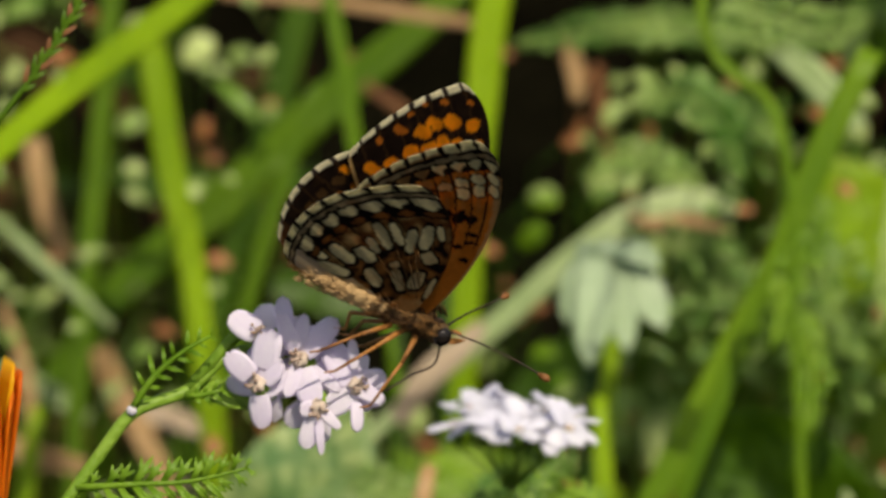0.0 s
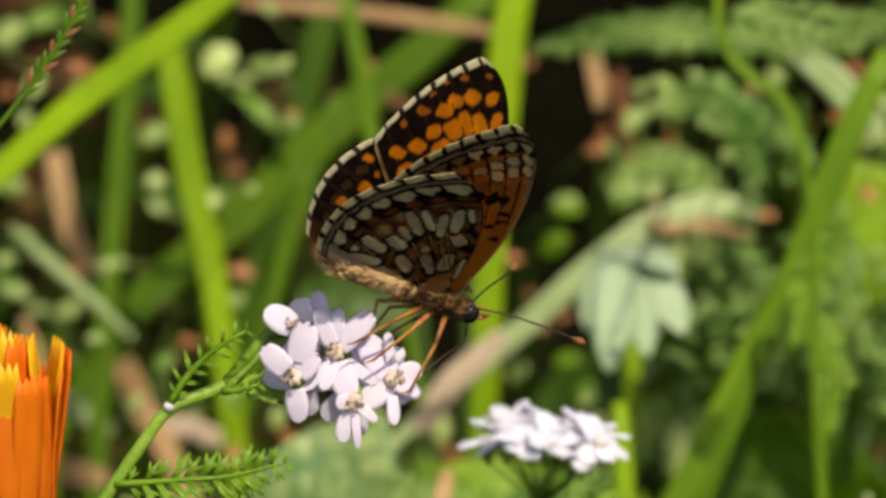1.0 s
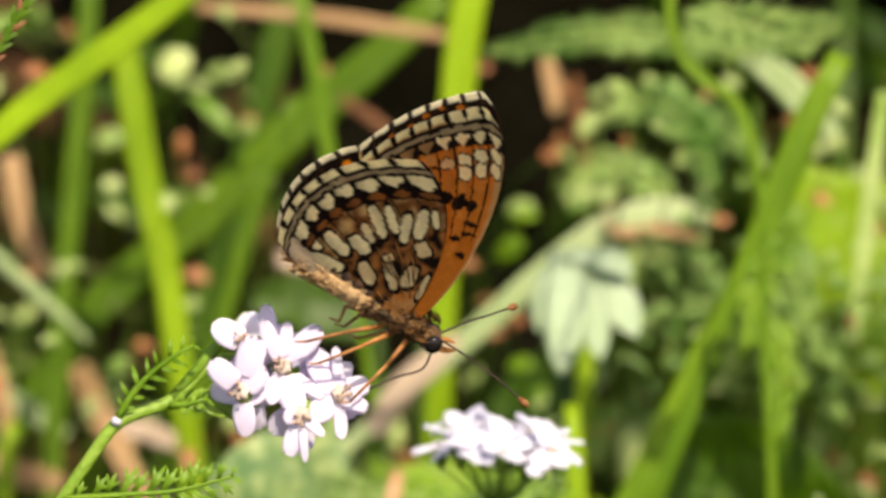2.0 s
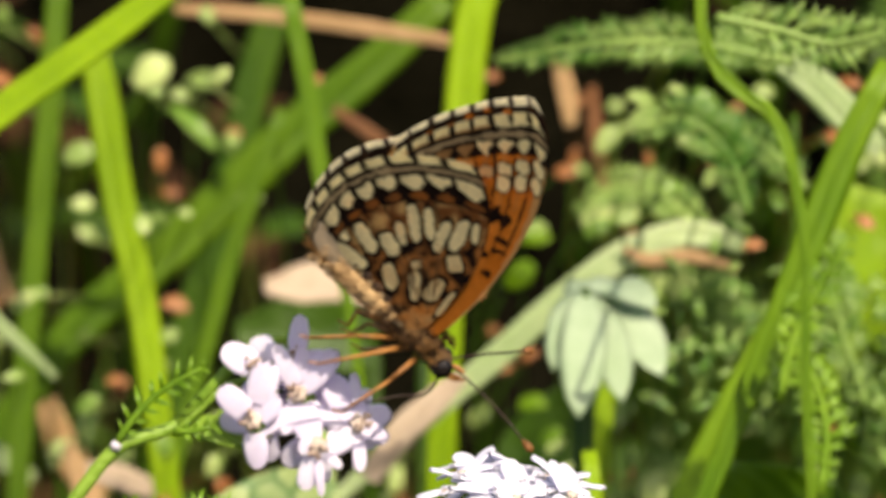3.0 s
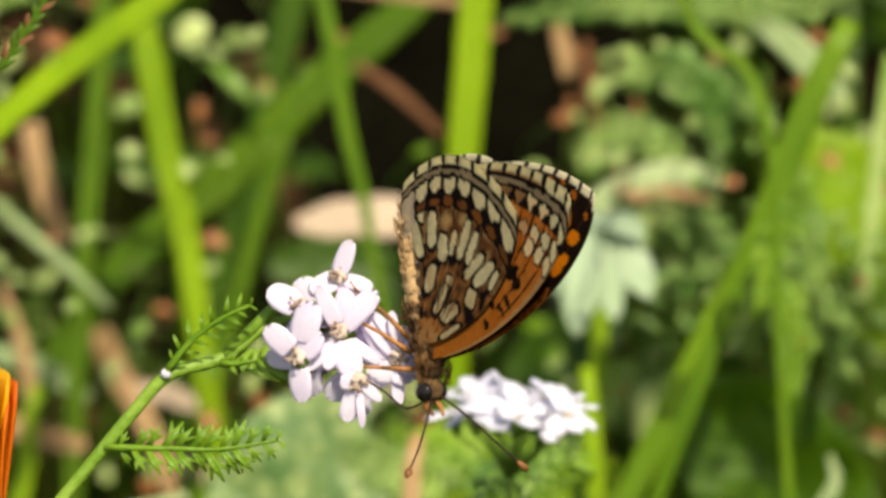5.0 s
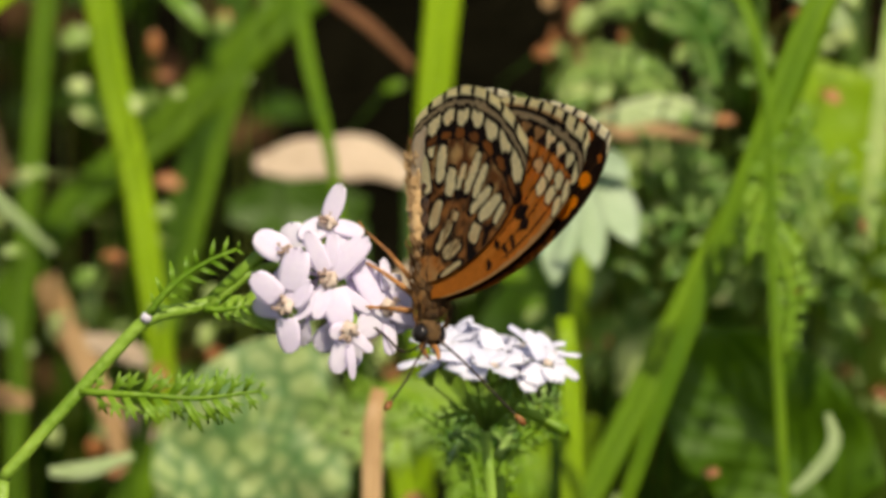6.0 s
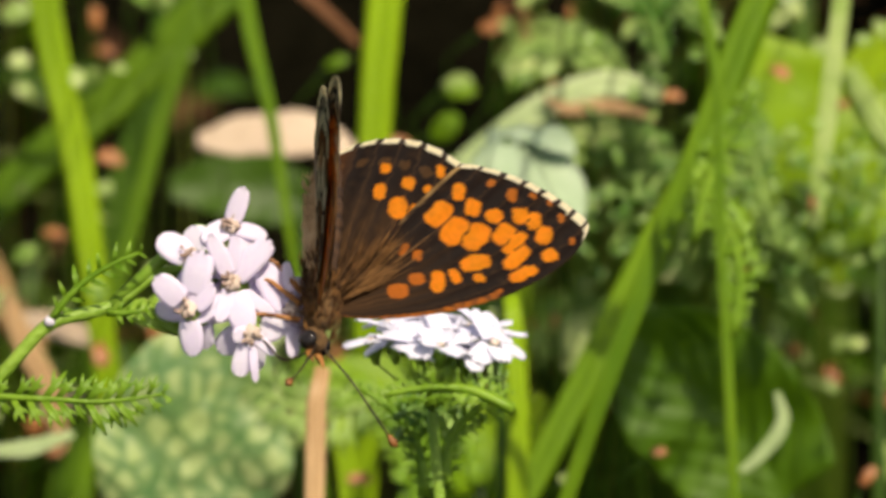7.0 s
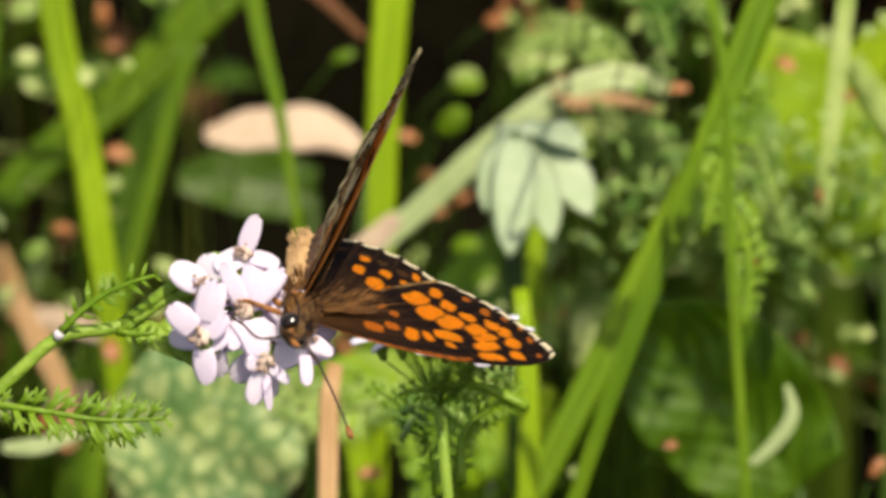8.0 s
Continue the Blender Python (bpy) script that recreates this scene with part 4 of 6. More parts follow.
def petal_mesh(s, base, way, normal, length, width, cup=0.07, wavy=0.0):
    """A broad rounded petal with a shallow notch and a cupped face."""
    way, side = way.normalized(), way.cross(normal).normalized()
    nrm = side.cross(way).normalized()
    rows, n, k = [], 9, 7
    for layer in (0, 1):
        for i in range(n + 1):
            f = 0.5 - 0.5 * math.cos(math.pi * (0.08 + 0.90 * i / n))
            w = width / 2 * (1 - abs(2 * (0.2 + 0.8 * f) - 1.12) ** 2.4) ** 0.5 if f < 0.99 else width * 0.12
            w = max(w, width * 0.10)
            for j in range(k):
                e = (j / (k - 1) - 0.5) * 2
                p = base + way * length * (f - 0.05 * e * e * f * f) + side * w * e * (1 + wavy * f)
                p += nrm * (length * cup * math.sin(math.pi * f) - w * 0.07 * e * e + length * 0.035 * math.cos(9 * e) * f)
                rows.append(p - nrm * 0.00012 * layer)
    o = len(s.v)
    s.v += rows
    m = (n + 1) * k
    for i in range(n):
        for j in range(k - 1):
            a = o + i * k + j
            s.f += [(a, a + 1, a + k + 1, a + k), (a + m, a + m + k, a + m + k + 1, a + m + 1)]
    edge = [j for j in range(k)] + [i * k + k - 1 for i in range(1, n + 1)] + [n * k + j for j in range(k - 2, -1, -1)] + [i * k for i in range(n - 1, 0, -1)]
    s.f += [(o + a, o + a + m, o + b + m, o + b) for a, b in zip(edge, edge[1:] + edge[:1])]


def add_floret(parent, c, out, size, rng, petals=5, material=None):
    """A floret as a part, with its disc and each petal below it."""
    made, disc = [], Shape()
    floret(made, disc, Vector((0, 0, 0)), out, size, rng, petals)
    ob = part("floret", disc.v, disc.f, FLORET, parent, "pale yellowish floret disc")
    ob.location = c
    for spec in made:
        s = Shape()
        petal_mesh(s, *spec)
        part("petal", s.v, s.f, material or PETAL, ob)
    return ob


def mm(x, y, z):
    """Across, up and toward the viewer, in mm, on the axes of the plot."""
    return (ACROSS * x + UPWARD * y - AHEAD * z) / 1000


def stamens(s, c, out, size, rng):
    """Thin stalks with tiny dark anthers round a disc."""
    side = out.orthogonal().normalized()
    up = out.cross(side)
    for k in range(9):
        a, r = rng.uniform(0, 6.28), size * rng.uniform(0.1, 0.5)
        tip = c + (side * math.cos(a) + up * math.sin(a)) * r + out * size * rng.uniform(0.3, 0.6)
        s.tube([c, c.lerp(tip, 0.6) + out * size * 0.1, tip], [0.00006, 0.00005, 0.00004], 4)
        s.ball(tip, 0.00015, 0.00013, 0.00015, seg=6, rings=4)


def build_yarrow():
    """The flower head that the butterfly visits, with its stem and cut leaves."""
    rng = random.Random(5)
    plant = new("yarrow")
    tagged(plant, "pale lilac yarrow with feathery green leaves on a bent stem", "flower")
    hub = mm(-2.3, 1.2, -2.6)
    # each head: its disc, then petals as place of the middle, half-length and half-width
    for (x, y, z), facing, petals in LEFT_HEADS + RIGHT_HEADS + TOP_HEADS:
        place, out, c = mm(x, y, z), mm(*facing).normalized(), Vector((0, 0, 0))
        s = Shape()
        disc_bumps(s, c, out, 0.0011)
        head = part("floret", s.v, s.f, FLORET, plant, "pale pinkish floret disc")
        head.location = place
        s = Shape()
        stamens(s, c, out, 0.0014, rng)
        part("stamen_tuft", s.v, s.f, STAMEN, head, "tuft of tiny dark stamens")
        for px, py, long, wide in petals:
            mid = mm(px, py, z + rng.uniform(-0.3, 0.4)) - place
            way = (mid - c).normalized()
            tilt = rng.uniform(-0.1, 0.2)
            face = (out + TOWARD * 0.5 + way * tilt + mm(rng.uniform(-250, 250), rng.uniform(-100, 300), 0)).normalized()
            s = Shape()
            petal_mesh(s, mid - way * long / 1000, way, face, 2.1 * long / 1000, 2.15 * wide / 1000, rng.uniform(0.01, 0.05), rng.uniform(-0.2, 0.2))
            part("petal", s.v, s.f, PETAL, head)
        # shorter petals behind fill the head
        for k in range(5):
            a = rng.uniform(0, 6.28)
            way = (ACROSS * math.cos(a) + UPWARD * math.sin(a) + AHEAD * 0.3).normalized()
            s = Shape()
            petal_mesh(s, c - out * 0.0013 + way * 0.0003, way, (out - way * 0.2).normalized(), rng.uniform(0.0020, 0.0030), rng.uniform(0.0015, 0.0021), 0.05, rng.uniform(-0.15, 0.15))
            part("petal", s.v, s.f, PETAL, head)
        s = Shape()
        s.tube([c - out * 0.0002, c - out * 0.0012, c - out * 0.0026, c - out * 0.0030], [0.0004, 0.0010, 0.0009, 0.0003], 8)
        root = hub - place
        s.tube([c - out * 0.0028, (c - out * 0.004).lerp(root, 0.35), root], [0.00035, 0.0004, 0.0005], 6)
        part("bract_cup", s.v, s.f, STEM, head, "green bract cup on a thin stalk")
    # stem from the head to the fork and down to the earth, swaying about the head
    pts = [Vector((0, 0, 0))] + [mm(x + 2.3, y - 1.2, z + 2.6) for x, y, z in ((-4.7, 1.0, -1.8), (-8.2, -1.5, -1.0), (-12.3, -3.0, 0), (-14.4, -5.4, 0), (-16.8, -8.4, 0), (-21.2, -14, 0))]
    foot = Vector((-0.022, 0.012, -0.34))
    s = Shape()
    c = curve_points([tuple(p) for p in pts], 50)
    s.tube(c, [0.00035 + 0.00012 * min(1, i / 18) for i in range(50)], 9)
    s.tube([pts[-1], pts[-1].lerp(foot, 0.5), foot], [0.00047, 0.0006, 0.0007], 9)
    s.tube([pts[2], mm(-2.6, 0.7, 1.0), mm(-0.3, 2.8, 0.8), mm(1.7, 2.6, 1.0)], [0.00045, 0.00045, 0.0004, 0.0003])
    stem = part("stem", s.v, s.f, STEM, plant)
    stem.location = hub
    s = Shape()
    s.ball(mm(-9.9, -3.9, 3.1), 0.0004, 0.0004, 0.0004)
    part("bud", s.v, s.f, PETAL, stem, "tiny white bud at the fork")
    for a, length, n, sd, fork, lw in CUT_LEAVES:
        s = Shape()
        feather_shape(s, [mm(x + 2.3, y - 1.2, z + 2.6) for x, y, z in a], length / 1000, n, sd, thick=0.00019, fork=fork, lw=lw)
        part("cut_leaf", s.v, s.f, FEATHER_NEAR, stem, "finely cut green leaf")
    # a pair of broad bracts below the head
    s = Shape()
    s.leaf(mm(-3.3, -2.0, 0.6), mm(4, -3.5, 0), mm(0, 0.5, 1), 0.0046, 0.0024)
    s.leaf(mm(-5.2, -2.6, 1.1), mm(3, -1.5, 0), mm(0, 0.6, 1), 0.0042, 0.0020)
    part("bract", s.v, s.f, STEM, stem)
    return plant, stem, head, place


def disc_bumps(disc, c, out, size):
    side = out.orthogonal().normalized()
    up = out.cross(side)
    rows = []
    for j in range(1, 6):
        e = math.pi / 2 * (j / 5)
        rows.append(disc.ring([c + (side * math.cos(b) + up * math.sin(b)) * size * 0.6 * math.sin(e) * (1 + 0.16 * math.cos(5 * b + j)) + out * size * (0.4 * math.cos(e) + 0.08 * math.cos(7 * b + 2 * j)) for b in np.arange(14) * 2 * math.pi / 14]))
    disc.skin(rows)


LEFT_HEADS = [
    ((-3.1, -1.4, 1.4), (-0.45, 0.15, 0.85), (
        (-4.4, -0.1, 1.17, 0.87), (-2.5, 1.0, 1.48, 0.95), (-2.2, -0.4, 1.02, 0.91), (-2.9, -3.3, 1.17, 0.79),
    )),
    ((-2.9, 2.1, 0.7), (-0.5, 0.3, 0.7), (
        (-4.1, 2.8, 1.14, 0.95), (-2.2, 1.8, 1.17, 0.30),
    )),
    ((-0.2, 0.4, 0.9), (-0.15, 0.2, 0.9), (
        (-1.0, 2.2, 1.51, 0.61), (0.0, 2.3, 1.21, 0.49), (1.2, 1.9, 1.70, 0.72), (-1.7, -1.3, 1.14, 0.64), (0.4, -1.5, 1.36, 0.87), (1.6, -1.0, 1.25, 0.42), (-0.7, -1.1, 1.14, 0.57),
    )),
]
RIGHT_HEADS = [
    ((1.1, -3.0, 1.3), (0.1, -0.3, 0.9), (
        (0.6, -4.7, 1.17, 0.61), (1.3, -5.1, 1.14, 0.30), (0.5, -3.1, 0.68, 0.57), (2.0, -3.8, 0.91, 0.38),
    )),
    ((3.8, -1.5, 0.2), (0.5, 0.1, 0.75), (
        (4.5, -1.9, 1.29, 0.64), (3.9, -3.6, 1.02, 0.42), (2.7, 0.2, 1.74, 1.14), (3.6, 0.7, 1.06, 0.34), (2.8, -2.4, 1.29, 0.83),
    )),
]
TOP_HEADS = [
    ((-0.3, 4.2, -0.4), (0.1, 0.6, 0.7), (
        (0.2, 5.6, 1.21, 0.68), (-1.1, 3.8, 1.14, 0.72), (1.1, 3.8, 1.06, 0.53), (0.5, 3.1, 1.36, 0.68),
    )),
]
CUT_LEAVES = [
    ([(-12.2, -2.7, 0.5), (-11.2, -1.2, 0.8), (-9.6, 0.4, 1.0), (-7.9, 1.5, 1.2), (-6.4, 2.2, 1.2)], 1.6, 9, 21, 1, 0.24),
    ([(-16.4, -7.9, 0.3), (-12.0, -7.9, 1.0), (-8.5, -7.9, 1.2), (-4.4, -7.2, 1.2)], 2.4, 13, 22, 3, 0.24),
    ([(-8.4, -1.9, -0.2), (-7.2, -1.9, 0.2), (-5.8, -1.6, 0.4)], 1.1, 5, 23, 1, 0.3),
]


def build_umbel():
    """A flat pale umbel further back."""
    rng = random.Random(8)
    plant = new("white_yarrow")
    tagged(plant, "flat white yarrow umbel in full sun on a green stem", "flower")
    axis = (UPWARD * 0.95 - AHEAD * 0.20 + ACROSS * 0.08).normalized()
    side = axis.cross(AHEAD).normalized()
    deep = axis.cross(side)
    heads = []
    for k in range(23):
        a, r = k * 2.4, 0.0053 * math.sqrt((k + 0.4) / 23)
        c = side * math.cos(a) * r * 0.95 + deep * math.sin(a) * r * 0.95 + axis * rng.uniform(-0.0006, 0.0006) - axis * r * 0.08
        o = (axis + (side * math.cos(a) + deep * math.sin(a)) * 0.35 * r / 0.006).normalized()
        add_floret(plant, c, o, rng.uniform(0.0017, 0.0023), rng, 5, PETAL_WHITE)
        heads.append((c, o))
    hub = -axis * 0.006
    for c, o in heads:
        s = Shape()
        s.tube([c - o * 0.0002, c - o * 0.0009, c - o * 0.0019], [0.0004, 0.0006, 0.0002], 7)
        s.tube([c - o * 0.0018, c.lerp(hub, 0.4) - o * 0.001, hub], [0.00008, 0.00008, 0.0001], 5)
        part("bract_cup", s.v, s.f, STEM, plant, "green bract cup on a thin stalk")
    s = Shape()
    foot = Vector((0.01, 0.02, -0.35))
    s.tube(curve_points([tuple(hub), tuple(hub.lerp(foot, 0.3) + Vector((0.004, 0, 0))), tuple(hub.lerp(foot, 0.7)), tuple(foot)], 20), 0.0004, 8)
    part("stem", s.v, s.f, STEM, plant)
    # soft leaves below the umbel
    for k in range(3):
        s = Shape()
        root = hub * 1.1 + AHEAD * 0.012 + ACROSS * rng.uniform(-0.003, 0.003) - UPWARD * rng.uniform(0, 0.003)
        tip = root + ACROSS * rng.uniform(-0.010, 0.010) + UPWARD * rng.uniform(-0.001, 0.004) + AHEAD * rng.uniform(0.0, 0.02)
        feather_shape(s, [root, root.lerp(tip, 0.35) + UPWARD * 0.001, root.lerp(tip, 0.7) + UPWARD * 0.0012, tip], 0.0022, 10, 60 + k, thick=0.0002, fork=3, lw=0.2)
        part("cut_leaf", s.v, s.f, FEATHER, plant, "finely cut green leaf")
    return plant


def ligule(s, base, way, normal, length, width, rng):
    """A long strap petal with a toothed end."""
    way, side = way.normalized(), way.cross(normal).normalized()
    nrm = side.cross(way).normalized()
    n, k, rows = 9, 7, []
    curl = rng.uniform(-0.05, 0.10)
    for layer in (0, 1):
        for i in range(n + 1):
            f = i / n
            w = width / 2 * (0.45 + 0.55 * math.sin(math.pi * (0.1 + 0.55 * f)))
            for j in range(k):
                e = (j / (k - 1) - 0.5) * 2
                tooth = 0.06 * length * (abs(math.sin(e * 4.7)) - 0.6) if i == n else 0
                p = base + way * (length * f + tooth) + side * w * e * (1 if i < n else 0.75)
                rows.append(p + nrm * (curl * length * f * f - w * 0.25 * (1 - e * e) * (1 - f) + 0.08 * w * math.cos(8 * e)) - nrm * 0.00018 * layer)
    o, m = len(s.v), (n + 1) * k
    s.v += rows
    for i in range(n):
        for j in range(k - 1):
            a = o + i * k + j
            s.f += [(a, a + 1, a + k + 1, a + k), (a + m, a + m + k, a + m + k + 1, a + m + 1)]
    edge = [j for j in range(k)] + [i * k + k - 1 for i in range(1, n + 1)] + [n * k + j for j in range(k - 2, -1, -1)] + [i * k for i in range(n - 1, 0, -1)]
    s.f += [(o + a, o + a + m, o + b + m, o + b) for a, b in zip(edge, edge[1:] + edge[:1])]


def build_bloom():
    """A half-closed orange flower head; its top lies at the base of its axes."""
    rng = random.Random(4)
    plant = new("orange_hawkweed")
    tagged(plant, "half-closed orange and yellow flower head on a green stem", "flower")
    up = Vector((0, 0.1, 1)).normalized()
    low = -up * 0.0145
    for ring, count, r, h, tilt in ((0, 13, 0.0040, 0.0118, 0.06), (1, 11, 0.0030, 0.0128, 0.03), (2, 7, 0.0016, 0.0138, 0.0)):
        for k in range(count):
            a = 2 * math.pi * (k + 0.5 * ring + rng.uniform(-0.2, 0.2)) / count
            out = Vector((math.cos(a), math.sin(a), 0))
            s = Shape()
            ligule(s, low + out * r * 0.85, (up + out * (tilt + rng.uniform(-0.04, 0.06))).normalized(), -out, h * rng.uniform(0.82, 1.05), 0.0024 * rng.uniform(0.85, 1.1), rng)
            red = (ring == 0 and (math.cos(a) > 0.2 or rng.random() < 0.4)) or rng.random() < 0.1
            part("ligule", s.v, s.f, ORANGE if red else YELLOW, plant, "red-orange strap petal" if red else "golden yellow strap petal")
    s = Shape()
    s.tube([low - up * 0.006, low - up * 0.004, low - up * 0.001, low + up * 0.001], [0.0012, 0.0036, 0.0042, 0.0040], 16)
    part("calyx", s.v, s.f, STEM, plant, "green bract cup")
    s = Shape()
    foot = Vector((-0.012, 0.006, -0.345))
    s.tube([low - up * 0.005, low.lerp(foot, 0.4), foot], [0.0011, 0.0012, 0.0014], 9)
    part("stem", s.v, s.f, STEM, plant)
    return plant


yarrow, yarrow_stem, top_floret, top_place = build_yarrow()
umbel = build_umbel()
bloom = build_bloom()


# ---- the butterfly ----


def wing_material():
    m, n, l, out = graph("wing_scales")
    at = n.new("ShaderNodeAttribute")
    at.attribute_name = "scales"
    co = n.new("ShaderNodeTexCoord")
    a = n.new("ShaderNodeTexNoise")
    a.inputs["Scale"].default_value, a.inputs["Detail"].default_value = 2500, 3
    l.new(co.outputs["Object"], a.inputs["Vector"])
    hue = n.new("ShaderNodeHueSaturation")
    vary = n.new("ShaderNodeMapRange")
    vary.inputs[3].default_value, vary.inputs[4].default_value = 0.75, 1.25
    l.new(a.outputs[0], vary.inputs[0])
    l.new(vary.outputs[0], hue.inputs["Value"])
    l.new(at.outputs["Color"], hue.inputs["Color"])
    p = n.new("ShaderNodeBsdfPrincipled")
    p.inputs["Roughness"].default_value = 0.6
    p.inputs["Specular IOR Level"].default_value = 0.12
    l.new(hue.outputs[0], p.inputs["Base Color"])
    bp = n.new("ShaderNodeBump")
    bp.inputs["Strength"].default_value, bp.inputs["Distance"].default_value = 0.3, 0.0001
    l.new(a.outputs[0], bp.inputs["Height"])
    l.new(bp.outputs[0], p.inputs["Normal"])
    tr = n.new("ShaderNodeBsdfTranslucent")
    thin = n.new("ShaderNodeGamma")
    thin.inputs[1].default_value = 0.88
    l.new(hue.outputs[0], thin.inputs[0])
    l.new(thin.outputs[0], tr.inputs[0])
    mx = n.new("ShaderNodeMixShader")
    mx.inputs[0].default_value = 0.58
    l.new(p.outputs[0], mx.inputs[1])
    l.new(tr.outputs[0], mx.inputs[2])
    l.new(mx.outputs[0], out.inputs[0])
    return m


WING = wing_material()
FUR = leafy("fur", (0.030, 0.018, 0.010), (0.26, 0.14, 0.05), 1500, rough=0.9, through_light=0, bump=1.0, size=0.0003)
ABDOMEN = leafy("abdomen_scales", (0.012, 0.008, 0.007), (0.11, 0.055, 0.025), 500, rough=0.7, through_light=0, stretch=(4, 0.3, 0.3), bump=0.6, size=0.0002)
BELLY = leafy("belly_fur", (0.38, 0.23, 0.10), (0.60, 0.41, 0.21), 700, rough=0.9, through_light=0, stretch=(0.3, 4, 4), bump=0.3, size=0.0002)
EYE = leafy("eye", (0.006, 0.005, 0.005), (0.02, 0.016, 0.014), 2000, rough=0.12, through_light=0, bump=0.05, size=0.0001)
FUR_GOLD = leafy("golden_fur", (0.06, 0.027, 0.01), (0.38, 0.18, 0.05), 900, rough=0.9, through_light=0.25, tint=(1.1, 0.9, 0.6), bump=0.5, size=0.0002, rand=0.3)
FUR_BROWN = leafy("brown_fur", (0.035, 0.017, 0.007), (0.24, 0.115, 0.035), 900, rough=0.9, through_light=0.2, tint=(1.1, 0.9, 0.6), bump=0.5, size=0.0002, rand=0.3)
LEG = leafy("leg", (0.14, 0.055, 0.015), (0.46, 0.20, 0.05), 1200, rough=0.5, through_light=0, size=0.0001)
LEG_DARK = leafy("antenna", (0.010, 0.006, 0.004), (0.045, 0.022, 0.010), 1200, rough=0.5, through_light=0, size=0.0001)
CLUB = leafy("antenna_club", (0.06, 0.025, 0.01), (0.30, 0.12, 0.03), 1200, rough=0.5, through_light=0, size=0.0001)

DARK = (0.010, 0.006, 0.005)
DUSKY = (0.013, 0.007, 0.005)
TICK = (0.045, 0.033, 0.028)
BROWN = (0.040, 0.017, 0.008)
ORANGE_SCALE = (0.86, 0.275, 0.012)
RUST = (0.52, 0.15, 0.016)
GOLDEN = (0.095, 0.046, 0.016)
UMBER = (0.38, 0.15, 0.04)
MID_BROWN = (0.16, 0.06, 0.018)
DULL_TAN = (0.52, 0.33, 0.13)
UNDER_ORANGE = (0.68, 0.23, 0.035)
PALE_HAIR = (0.66, 0.54, 0.38)
CREAM = (0.80, 0.71, 0.40)
TAN = (0.52, 0.30, 0.12)
WHITE = (0.84, 0.78, 0.58)
GREY_TAN = (0.34, 0.26, 0.15)
ASH = (0.80, 0.70, 0.40)


def bezier(a, b, c, d, s):
    return a * (1 - s) ** 3 + 3 * b * s * (1 - s) ** 2 + 3 * c * s * s * (1 - s) + d * s ** 3


V2 = lambda u, v: np.array((u, v), float)
# outlines in mm: u toward the head, v away from the body; front edge, hind edge, swell of the outer margin
FORE = ((V2(0.6, 0.4), V2(1.6, 6.0), V2(-0.4, 14.4), V2(-5.6, 18.3)), (V2(-0.6, 0.5), V2(-4.0, 2.8), V2(-8.0, 6.0), V2(-10.9, 9.2)), 1.1)
HIND = ((V2(-0.6, 0.5), V2(-0.4, 5.2), V2(-3.0, 10.4), V2(-7.4, 11.6)), (V2(-1.4, -0.4), V2(-5.0, -1.1), V2(-9.0, -0.9), V2(-11.6, 0.3)), 3.4)


def wing_point(outline, s, q):
    front, hind, swell = outline
    a, b = bezier(*front, s), bezier(*hind, s)
    p = a * (1 - q) + b * q
    chord = front[3] - hind[3]
    outward = np.array((-abs(chord[1]), abs(chord[0]))) / np.linalg.norm(chord)
    if outline is HIND:
        outward = np.array((-0.96, 0.20))
    bow = math.sin(math.pi * q) ** 0.75 * swell
    if outline is FORE:
        # rounded tip
        r = max(0.0, 0.12 - q) / 0.12
        p = p - (front[3] - front[0]) * 0.055 * r * r * s ** 8
    return p + outward * bow * s ** 3


def blob(x, y, cx, cy, rx, ry, p=2.4):
    """Below 1 inside a rounded spot."""
    return abs((x - cx) / rx) ** p + abs((y - cy) / ry) ** p


def veins(q, edges):
    """The cell that q lies in, the place across it and how near the next vein is."""
    k = min(len(edges) - 2, max(0, int(np.searchsorted(edges, q)) - 1))
    a, b = edges[k], edges[k + 1]
    return k, (q - a) / (b - a), min(q - a, b - q)


FORE_CELLS = [0, 0.10, 0.21, 0.33, 0.45, 0.58, 0.72, 0.87, 1.0]
HIND_CELLS = [0, 0.13, 0.26, 0.39, 0.52, 0.64, 0.76, 0.88, 1.0]


# orange markings of the upper side: place, half-widths in mm and turn in degrees
MARGIN_SPOTS = [(-9.4, 11.2, 0.43, 0.4, -22), (-8.5, 12.6, 0.76, 0.51, -5), (-8.4, 14.0, 0.41, 0.33, 62), (-7.9, 15.1, 0.34, 0.24, -5), (-6.7, 15.8, 0.46, 0.32, -5), (-5.0, 16.5, 0.4, 0.24, -4)]
OUTER_SPOTS = [(-8.7, 9.0, 0.7, 0.46, -4), (-7.5, 9.9, 0.7, 0.57, -7), (-6.9, 11.3, 0.6, 0.57, -64), (-6.9, 13.1, 0.67, 0.59, 10), (-6.5, 14.0, 0.7, 0.49, -5), (-5.4, 14.6, 0.7, 0.59, -9), (-3.9, 14.9, 0.6, 0.52, -83)]
MEDIAN_SPOTS = [(-7.0, 7.6, 1.08, 0.71, -44), (-5.7, 8.6, 1.12, 0.81, -38), (-5.3, 10.0, 1.12, 0.78, -39), (-5.5, 11.9, 0.88, 0.62, -39), (-4.8, 12.6, 1.05, 0.48, -44), (-3.7, 12.7, 1.11, 0.51, -44), (-2.5, 13.1, 1.02, 0.41, -62)]
